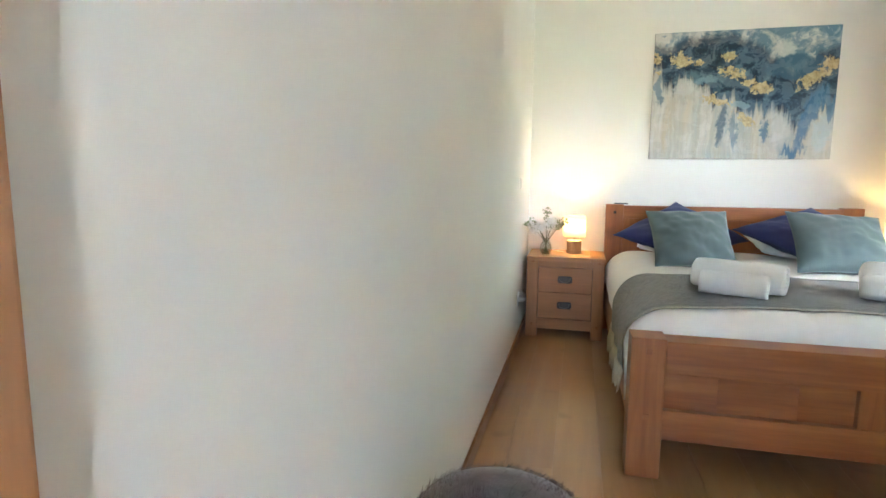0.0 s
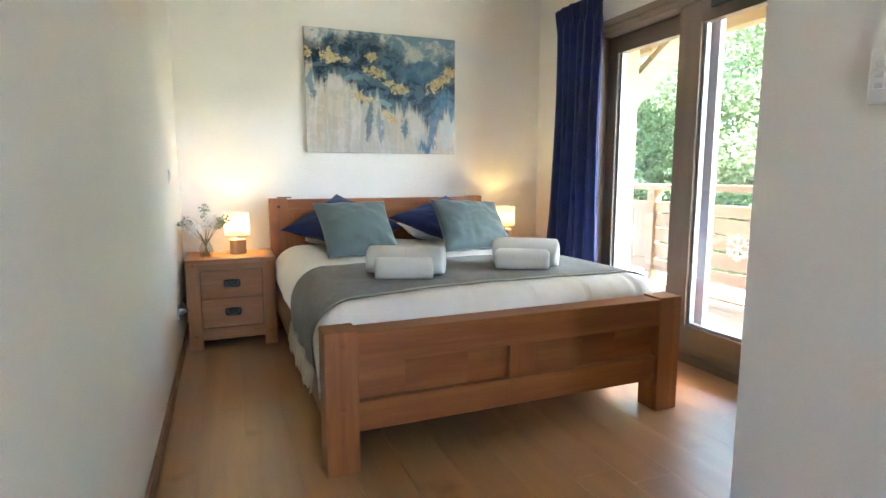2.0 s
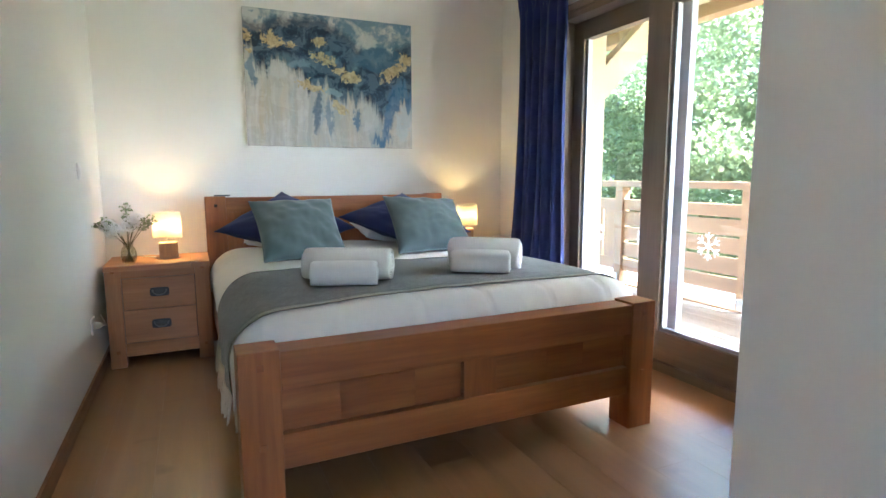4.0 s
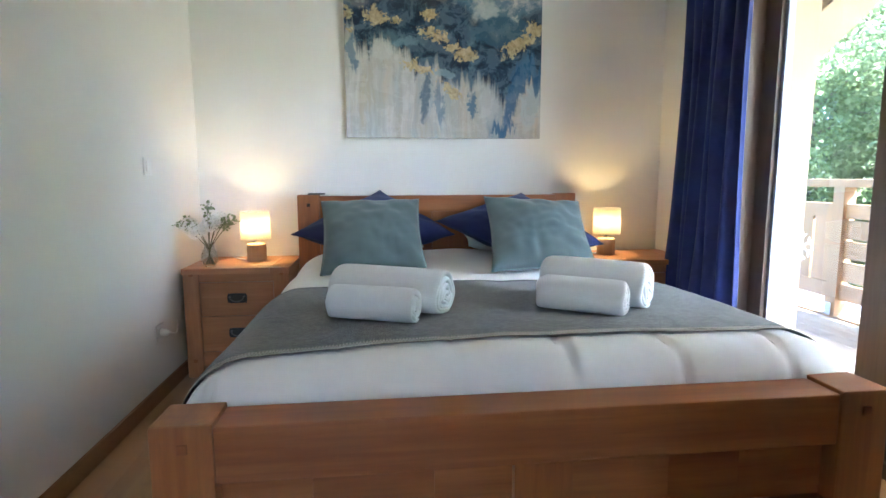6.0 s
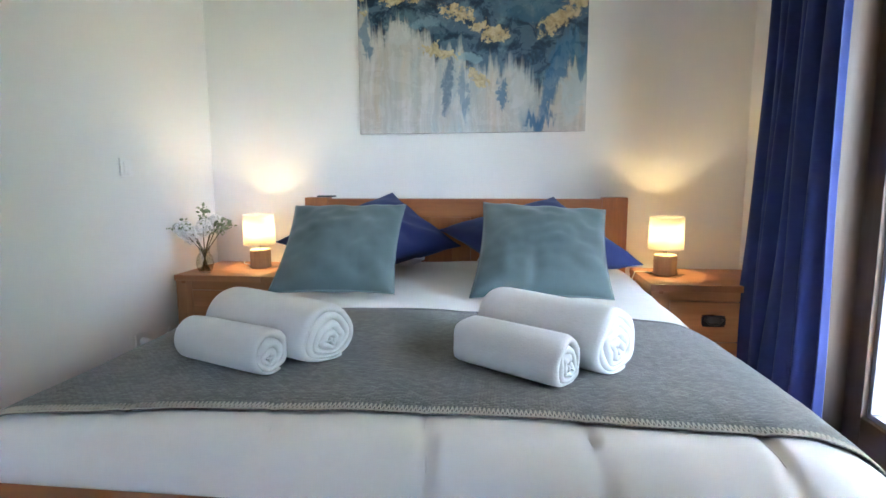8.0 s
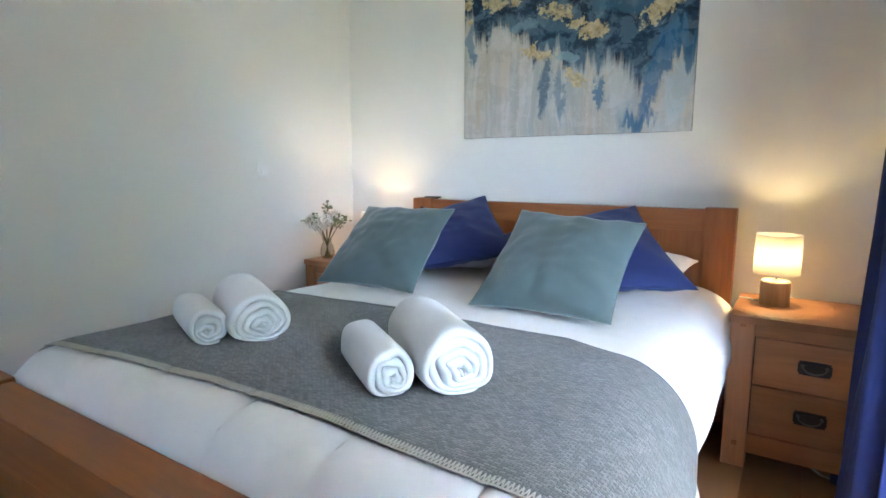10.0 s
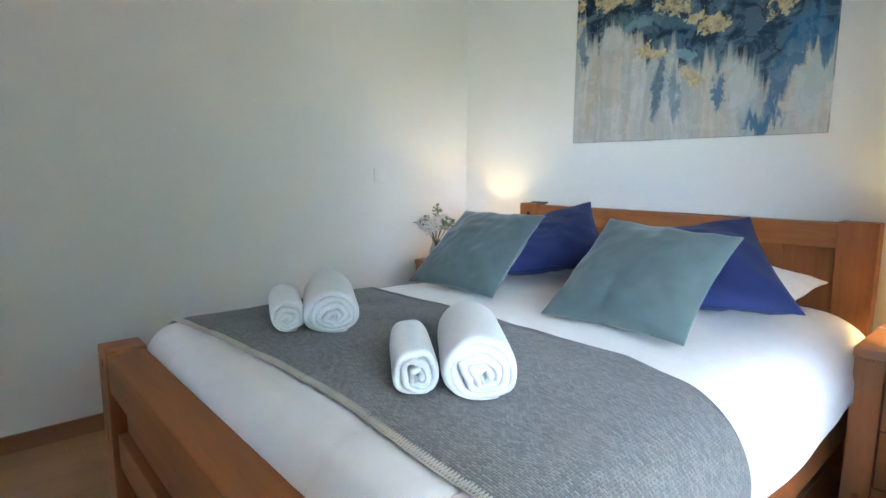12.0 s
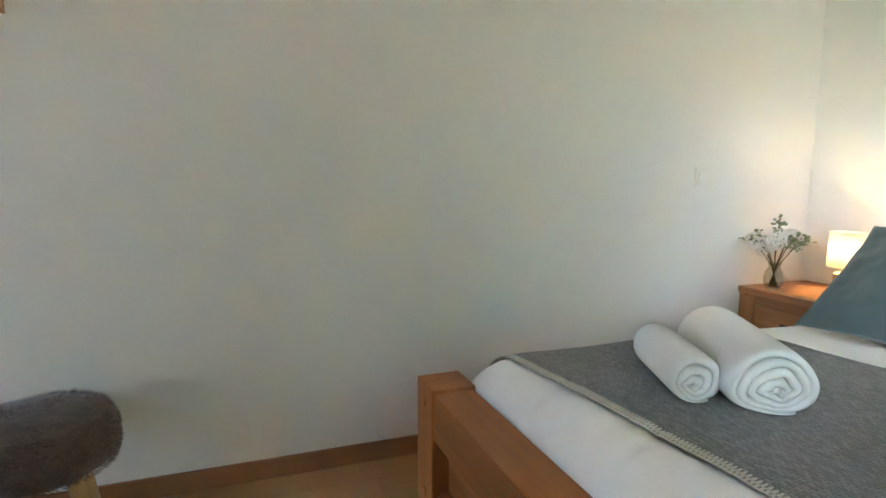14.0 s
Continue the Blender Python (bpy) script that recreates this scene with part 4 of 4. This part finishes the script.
for dx, dy, hz, kd in sprays:
    base = Vector((-dx * 0.15, -dy * 0.15, 0.012))
    neck = Vector((dx * 0.10, dy * 0.1, 0.115))
    tip = Vector((dx, dy, hz))
    mid = neck.lerp(tip, 0.5) + Vector((0, 0, 0.02))
    st = part("stem", tube([base, neck, mid, tip], [0.0022, 0.0022, 0.0018, 0.0013], 6), STEM, vase, "thin green stem", smooth=True)
    b = bmesh.new()
    if kd == "f":
        for i in range(130):
            d = Vector((rnd.gauss(0, 1), rnd.gauss(0, 1), rnd.gauss(0, 1) * 0.85)).normalized()
            c = tip + d * 0.044 * rnd.uniform(0.85, 1.08)
            t = d.orthogonal().normalized()
            t = Matrix.Rotation(rnd.uniform(0, 6.3), 3, d) @ t
            s = d.cross(t)
            for k in range(4):
                q = t if k == 0 else (s if k == 1 else (-t if k == 2 else -s))
                w = d.cross(q)
                L = 0.0085
                vs = [b.verts.new(x) for x in (c, c + q * L * 0.6 + w * L * 0.45 + d * 0.002, c + q * L * 1.05, c + q * L * 0.6 - w * L * 0.45 + d * 0.002)]
                b.faces.new(vs)
        part("bloom", b, PETAL, st, "white hydrangea bloom")
    else:
        for i in range(38):
            f = i / 38
            c = mid.lerp(tip, f) + Vector((rnd.gauss(0, 0.012), rnd.gauss(0, 0.012), rnd.gauss(0, 0.008)))
            d = Vector((rnd.gauss(0, 1), rnd.gauss(0, 1), rnd.gauss(0.3, 0.8))).normalized()
            t = d.orthogonal().normalized()
            L, W = 0.022 * rnd.uniform(0.6, 1.1), 0.007
            vs = [b.verts.new(x) for x in (c, c + d * L * 0.35 + t * W, c + d * L * 0.75 + t * W * 0.8, c + d * L, c + d * L * 0.75 - t * W * 0.8, c + d * L * 0.35 - t * W)]
            b.faces.new(vs)
        part("foliage", b, EUCA, st, "small grey-green leaves")

tagged(part("remote_control", box(0.27, 0.37, 4.325, 4.355, 0.9705, 0.980, 0.003), plain("dark_grey_plastic", (0.06, 0.06, 0.065), 0.4)), "small dark grey remote lying on the headboard", "remote")
tagged(part("floor_cable", tube([(2.16, 4.30, 0.006), (2.22, 4.12, 0.006), (2.29, 4.02, 0.006), (2.36, 4.00, 0.006), (2.46, 4.06, 0.006)], 0.004, 8), PLASTIC, smooth=True), "white power cable on the floor under the nightstand", "cable")

# ---- picture ----
pic = thing("canvas_picture", "abstract blue, white and gold painting on stretched canvas", "picture", (0.505, 4.384, 1.311))
part("canvas", box(0, 1.2, 0, 0.026, 0, 0.908, 0.003), PAINTING, pic)


# ---- curtains ----
def curtain(y0, y1, xc, label, seed, flare, deep=1.0):
    e = thing("curtain", label, "curtain", (xc, (y0 + y1) / 2, 0), "window curtains")
    waves = 6.0

    def at(u, v):
        z = 0.012 + 2.385 * v
        g = 1 + flare * (1 - v) ** 2 + 0.05 * max(0.0, (v - 0.96) / 0.04)
        y = (u - 0.5) * (y1 - y0) * g
        head = max(0.0, min(1.0, (v - 0.925) / 0.03))
        amp = 0.042 * (0.75 + 0.25 * math.cos(3 * v)) * (1 - 0.55 * head)
        ph = u * waves * 2 * math.pi + 3.2 * nz(u * 3.1 + seed, v * 0.8) + 0.7 * nz(u * 9 + seed, v * 2.0, 6)
        x = deep * (amp * math.sin(ph) + 0.020 * nz(u * 7 + seed, v * 2.2, 2) + 0.013 * nz(u * 24 + seed, v * 1.5, 4) - 0.05 * (1 - v) ** 2 * (0.8 + nz(u * 2, seed)))
        x += deep * head * (0.010 * math.sin(ph * 3) - 0.012)
        x += 0.006 * deep * math.exp(-((v - 0.955) / 0.006) ** 2)
        z2 = z + (0.005 * math.sin(ph * 3) if v > 0.985 else 0)
        return Vector((x, y + 0.010 * math.cos(ph), z2))
    c = part("cloth", sheet(210, 110, at), VELVET, e, smooth=True)
    thicken(c, 0.003, 0)
    return e


curtain(3.39, 3.97, 2.398, "floor-length navy velvet curtain drawn back beside the nightstand", 3, 0.12)
curtain(1.20, 1.965, 2.452, "floor-length navy velvet curtain at the partition end", 8, 0.0, 0.3)
cr = tagged(part("curtain_rail", box(2.395, 2.425, 1.14, 4.02, 2.375, 2.395, 0.004), PLASTIC), "slim white curtain rail above the window", "curtain rail")
for y in (1.32, 2.57, 3.92):
    part("bracket", box(2.425, 2.479, y - 0.02, y + 0.02, 2.372, 2.40, 0.003), PLASTIC, cr)

# ---- wall fittings ----
sw = thing("light_switch", "square white wall switch with a round rocker", "switch", (XW, 3.69, 1.128))
part("plate", box(0, 0.009, -0.041, 0.041, -0.041, 0.041, 0.004), PLASTIC, sw)
part("rocker", box(0.008, 0.013, -0.022, 0.022, -0.026, 0.026, 0.004), PLASTIC, sw)
so = thing("wall_socket", "square white wall socket with a plug", "socket", (XW, 3.70, 0.325))
part("plate", box(0, 0.009, -0.041, 0.041, -0.041, 0.041, 0.004), PLASTIC, so)
part("plug", tube([(0.008, 0, 0), (0.035, 0, 0), (0.05, 0.004, -0.002)], [0.019, 0.017, 0.008], 14), PLASTIC, so, "round white plug", smooth=True)
part("cord", tube([(0.05, 0.004, -0.002), (0.062, 0.03, -0.012), (0.055, 0.07, -0.022), (0.045, 0.11, -0.014), (0.03, 0.16, 0.0), (0.015, 0.20, 0.01)], 0.0032, 8), PLASTIC, so, "white plug cord", smooth=True)

pn = thing("control_panel", "black glass heating control panel in a white frame", "thermostat", (XC, 0.697, 1.324))
part("frame", box(-0.022, 0, -0.10, 0.10, -0.053, 0.053, 0.004), PLASTIC, pn)
part("screen", box(-0.0245, -0.02, -0.096, 0.096, -0.041, 0.049, 0.002), SCREEN, pn, "black glass screen")
icon = tube([(-0.0252, 0.035, 0.012), (-0.0252, 0.035, 0.028), (-0.0252, 0.022, 0.036), (-0.0252, 0.009, 0.028), (-0.0252, 0.009, 0.012), (-0.0252, 0.035, 0.012)], 0.0008, 5)
part("icon", icon, plain("dim_icon", (0.16, 0.19, 0.24), 0.5), pn, "faint house-shaped icon")
rc = thing("wall_remote", "white wall-mounted remote with three buttons", "remote", (XC, 0.834, 1.323))
part("body", box(-0.016, 0, -0.021, 0.021, -0.052, 0.052, 0.005), PLASTIC, rc)
for z in (0.022, 0.002, -0.018):
    part("button", box(-0.018, -0.0155, -0.009, 0.009, z - 0.006, z + 0.006, 0.0028), plain("button_grey", (0.73, 0.73, 0.72), 0.4), rc, "pale grey button")

rack = thing("coat_rack", "reddish-brown wooden coat rack board fixed to the wall", "coat rack", (XW, 0.675, 1.638))
part("board", box(0, 0.022, -0.34, 0.34, -0.045, 0.045, 0.004), DOORW, rack)
for y in (-0.24, 0.0, 0.24):
    part("peg", tube([(0.02, y, -0.004), (0.05, y, 0.004), (0.075, y, 0.016)], [0.011, 0.010, 0.014], 12), DOORW, rack, smooth=True)

# ---- fur stool ----
SX, SY = -0.13, 1.075
stool = thing("stool", "low round stool with brown faux-fur seat on pale legs", "stool", (SX, SY, 0))
SR = 0.205


def seat_profile():
    return [(0.0, 0.285), (SR * 0.80, 0.285), (SR * 0.97, 0.31), (SR, 0.36), (SR * 0.97, 0.41), (SR * 0.82, 0.445), (SR * 0.5, 0.462), (0.0, 0.468)]


seat = part("seat", lathe(seat_profile(), 40, wob=0.01), FUR, stool, "shaggy brown fur cover", smooth=True)
rnd = random.Random(7)
fb = bmesh.new()
prof = seat_profile()
for i in range(16000):
    a = rnd.uniform(0, 2 * math.pi)
    if rnd.random() < 0.42:
        r = SR * 0.9 * math.sqrt(rnd.random())
        z = 0.468 - 0.03 * (r / SR) ** 2 - 0.004
        n = Vector((math.cos(a) * 0.35, math.sin(a) * 0.35, 1))
    else:
        z = rnd.uniform(0.29, 0.44)
        r = SR * (0.99 - 0.16 * abs((z - 0.36) / 0.085) ** 3)
        n = Vector((math.cos(a), math.sin(a), (z - 0.36) * 4))
    p = Vector((r * math.cos(a), r * math.sin(a), z))
    tg = Vector((-math.sin(a), math.cos(a), rnd.uniform(-1.2, 0.1))).normalized() * rnd.choice((-1, 1, 1))
    d = (n.normalized() * 0.30 + tg * rnd.uniform(0.3, 1.0)).normalized() * rnd.uniform(0.010, 0.022)
    s = d.cross(n).normalized() * 0.0009
    fb.faces.new([fb.verts.new(x) for x in (p - s, p + s, p + d)])
part("fur", fb, FUR, seat, "long brown fur hairs", kind="stuff")
for k in range(4):
    a = math.pi / 4 + k * math.pi / 2 + 0.2
    c, s = math.cos(a), math.sin(a)
    part("leg", tube([(c * 0.115, s * 0.115, 0.30), (c * 0.15, s * 0.15, 0.15), (c * 0.185, s * 0.185, 0.0)], [0.024, 0.02, 0.015], 14), LEGW, stool, smooth=True)


# ---- balcony and outdoors ----
deck = tagged(part("balcony_deck", box(2.80, 4.46, -1.6, 8.2, -0.16, -0.075, 0), DECKW), "timber balcony deck of long boards", "deck", "", "structure")
DX, DN = 2.805, 12
boards = [(DX + k * 0.1375, DX + k * 0.1375 + 0.132) for k in range(DN)]
rl = thing("balcony_railing", "chalet balcony railing of larch boards with snowflake cut-outs", "railing", (4.30, 3.43, -0.05))


def rp(name, x0, x1, y0, y1, z0, z1, ax, parent=None, bevel=0.004, mat=None, label=""):
    return part(name, box(x0 - 4.30, x1 - 4.30, y0 - 3.43, y1 - 3.43, z0 + 0.05, z1 + 0.05, bevel), mat or OUTW[ax], parent or rl, label)


posts = [0.45, 1.93, 3.41, 4.89, 6.37, 7.85]
rp("handrail", 4.22, 4.38, -1.0, 8.1, 0.985, 1.045, "y")
rp("curb", 4.25, 4.45, -1.0, 8.1, -0.075, -0.03, "y")
for y in posts:
    p = rp("post", 4.25, 4.35, y - 0.052, y + 0.052, -0.03, 0.985, "z")
    rp("bracket", 4.235, 4.25, y - 0.03, y + 0.03, -0.03, 0.07, "z", p, 0.001, CHROME, "steel post bracket")
# near-white bars on the boards: daylight through the cut-outs, as colour
PALE = plain("cut_out_daylight", (0.80, 0.78, 0.72), 0.7)


def snowflake(y, z, r):
    b = bmesh.new()
    for k in range(6):
        a = math.pi / 6 + k * math.pi / 3
        c, s = math.cos(a), math.sin(a)
        tube([(4.283, y, z), (4.283, y + c * r, z + s * r)], 0.008, 6, b)
        for sg in (-1, 1):
            q = a + sg * 0.75
            tube([(4.283, y + c * r * 0.55, z + s * r * 0.55), (4.283, y + c * r * 0.55 + math.cos(q) * r * 0.42, z + s * r * 0.55 + math.sin(q) * r * 0.42)], 0.007, 6, b)
    for v in b.verts:
        v.co -= Vector((4.30, 3.43, -0.05))
    part("snowflake", b, PALE, rl, "pale snowflake bars painted as daylight through a cut-out")


for a, b in zip(posts, posts[1:]):
    y0, y1 = a + 0.052, b - 0.052
    ym = (y0 + y1) / 2
    rp("top_board", 4.275, 4.325, y0, y1, 0.745, 0.855, "y")
    rp("bottom_board", 4.275, 4.325, y0, y1, 0.10, 0.225, "y")
    rp("stile", 4.265, 4.335, ym - 0.05, ym + 0.05, 0.225, 0.745, "z")
    for s0, s1 in ((y0, ym - 0.05), (ym + 0.05, y1)):
        if a < 4.8:
            for z0, z1 in ((0.585, 0.728), (0.43, 0.568), (0.25, 0.40)):
                rp("board", 4.285, 4.315, s0, s1, z0, z1, "y", None, 0.003)
        else:
            for k in range(3):
                w = (s1 - s0) / 3
                rp("board", 4.285, 4.315, s0 + k * w + 0.012, s0 + (k + 1) * w - 0.012, 0.225, 0.745, "z", None, 0.003)
        snowflake((s0 + s1) / 2, 0.475, 0.125)

post = thing("chalet_post", "larch facade post with a diagonal brace under the eaves", "post", (2.95, 3.82, -0.075))
part("upright", box(-0.07, 0.07, -0.08, 0.08, 0, 2.60, 0.006), SPRUCE["z"], post)
part("brace", prism([(0.06, 1.72), (0.06, 1.98), (0.72, 2.60), (0.98, 2.60)], -0.055, 0.055, "y", 0.005), SPRUCE["x"], post)
roof = thing("eaves", "boarded chalet eaves with larch beams above the balcony", "eaves", (3.8, 3.3, 2.5))
tagged(roof, kind="structure")
part("soffit", box(-1.0, 1.0, -5.0, 5.0, 0.26, 0.30, 0), SPRUCE["y"], roof)
part("edge_beam", box(0.72, 0.88, -5.0, 5.0, 0.05, 0.17, 0.006), OUTW["y"], roof)
for y in (-2.6, -0.9, 0.52, 2.2, 3.8):
    part("rafter", box(-1.0, 1.0, y - 0.06, y + 0.06, 0.17, 0.26, 0.005), OUTW["x"], roof)
# unseen roof sheet, run past the passage end to keep sun out
part("roof_cover", box(-6.3, 1.15, -7.6, 3.2, 0.42, 0.50, 0), BARK, roof, "dark unseen roof sheet extended to block the sun")

# unseen slab added to bounce warm sunlight through the passage door
structure("terrace", box(-4.0, 5.0, -10.0, YB - 0.16, -0.25, -0.05, 0), plaster("sandstone", (0.58, 0.47, 0.34), 0.2), "added unseen sandstone slab bouncing warm sunlight into the passage")
# pale sheet added to stand for sunlit ground under the railing
tagged(part("metal_flashing", box(4.465, 5.5, -1.6, 8.2, -0.20, -0.16, 0.004), plain("sunlit_pale", (0.62, 0.62, 0.60), 0.5)), "pale sheet added for the bright sunlit ground below the balcony", "flashing", "", "structure")
structure("ground", box(-600, 600, -600, 600, -3.4, -3.2, 0), GRASS, "green meadow below the chalet")


def tree(at, height, spread, seed, leaves=30000, low=0.18):
    rn = random.Random(seed)
    e = thing("tree", "leafy broad-leaved tree in bright summer sun", "tree", at, "trees beyond the balcony")
    b = tube([(0, 0, 0), (0.1, 0.05, height * 0.4), (0.05, -0.1, height * 0.9)], [0.16, 0.11, 0.03], 9)
    tips = []
    for k in range(26):
        z = height * (low + (0.95 - low) * k / 26)
        a = k * 2.4 + rn.uniform(-0.4, 0.4)
        reach = spread * (0.45 + 0.75 * math.sin(math.pi * (0.15 + 0.8 * k / 26))) * rn.uniform(0.75, 1.1)
        c, s = math.cos(a), math.sin(a)
        p1 = Vector((c * reach * 0.5, s * reach * 0.5, z + reach * 0.22))
        p2 = Vector((c * reach, s * reach, z + reach * 0.30))
        tube([(0.06, 0, z), p1, p2], [0.030, 0.018, 0.006], 5, b)
        tips += [p1, p2, p1.lerp(p2, 0.5), p1 * 0.6 + Vector((0, 0, z * 0.4))]
    part("trunk", b, BARK, e, "dark bark trunk and limbs", smooth=True)
    verts, faces = [], []
    for i in range(leaves):
        t = tips[rn.randrange(len(tips))]
        g = 0.24 * spread / 2.2
        c = t + Vector((rn.gauss(0, g), rn.gauss(0, g), rn.gauss(0, g * 0.7)))
        d = Vector((rn.gauss(0, 1), rn.gauss(0, 1), rn.gauss(-0.2, 0.6))).normalized()
        s = d.orthogonal().normalized()
        s = Matrix.Rotation(rn.uniform(0, 6.3), 3, d) @ s
        L = rn.uniform(0.05, 0.105)
        W = L * 0.42
        o = len(verts)
        verts += [c, c + d * L * 0.4 + s * W, c + d * L, c + d * L * 0.4 - s * W]
        faces.append((o, o + 1, o + 2, o + 3))
    me = bpy.data.meshes.new("crown")
    me.from_pydata(verts, [], faces)
    me.materials.append(LEAF)
    cr_ = new("crown", me)
    cr_.parent = e
    tagged(cr_, "crown of small bright green leaves", "", "", "stuff")
    return e


rn = random.Random(31)
first = [tree((9.0, 6.5, -3.2), 7.5, 2.3, 1, 28000), tree((10.5, 10.5, -3.2), 9.0, 2.6, 2, 32000), tree((8.2, 3.2, -3.2), 6.5, 2.1, 3, 26000)]
for x, y, k, s, r in ((12.0, 8.0, 1, 1.1, 40), (7.9, 9.6, 0, 0.85, 100), (12.5, 13.5, 1, 1.15, 200), (11.5, 4.6, 2, 1.3, 130), (9.6, 13.6, 0, 1.0, 300), (14.5, 6.5, 2, 1.6, 250), (15.0, 16.5, 1, 1.4, 80), (10.6, 0.8, 0, 1.1, 330)):
    src = first[k]
    c = copy_thing(src, pose(x, y, -3.2, 0, 0, r))
    c.scale = (s, s, s)


# undergrowth and far wood
def wood_edge():
    rn = random.Random(77)
    verts, faces = [], []
    for i in range(90000):
        x = rn.uniform(7.5, 24)
        y = rn.uniform(-2, 24)
        top = 1.2 + (x - 7.5) * 0.20 + 1.1 * noise.noise(Vector((x * 0.5, y * 0.5, 0)))
        c = Vector((x, y, -3.2 + max(0.1, top) * rn.random() ** 0.6))
        d = Vector((rn.gauss(0, 1), rn.gauss(0, 1), rn.gauss(0, 0.6))).normalized()
        s = d.cross(Vector((0.2, 0.3, 1))).normalized()
        L = rn.uniform(0.06, 0.12)
        o = len(verts)
        verts += [c, c + d * L * 0.4 + s * L * 0.36, c + d * L, c + d * L * 0.4 - s * L * 0.36]
        faces.append((o, o + 1, o + 2, o + 3))
    me = bpy.data.meshes.new("undergrowth")
    me.from_pydata(verts, [], faces)
    me.materials.append(LEAF)
    tagged(new("undergrowth", me), "dense green undergrowth rising behind the balcony", "bushes", "", "stuff")


wood_edge()

# ---- deck boards and floor planks ----
bme = bpy.data.meshes.new("board")
tb = box(-0.066, 0.066, -4.9, 4.9, -0.025, 0.0, 0.003, 1)
tb.to_mesh(bme)
tb.free()
bme.materials.append(DECKW)
for x0, x1 in boards:
    o = new("board", bme)
    o.parent = deck
    o.location = ((x0 + x1) / 2, 3.3, -0.05)

floor = structure("floor", box(XW - 0.15, XE + 0.32, YB - 0.15, YN + 0.15, -0.12, -0.0142, 0), SKIRT, "light oak plank floor with fine joints")
PLW = 0.19
pm = {}
for L in (1.9, 1.2, 0.7):
    b = box(-PLW / 2 + 0.0002, PLW / 2 - 0.0002, 0.0002, L - 0.0002, -0.014, 0.0, 0.0004, 1)
    me = bpy.data.meshes.new("plank")
    b.to_mesh(me)
    b.free()
    me.materials.append(FLOOR)
    pm[L] = me
rn = random.Random(5)
x = XW + PLW / 2 - 0.05
while x - PLW / 2 < XE:
    y = YB - rn.uniform(0.0, 1.4)
    while y < YN:
        L = 1.9 if rn.random() < 0.75 else (1.2 if rn.random() < 0.6 else 0.7)
        o = new("plank", pm[L])
        o.parent = floor
        o.location = (x, y, 0)
        y += L
    x += PLW
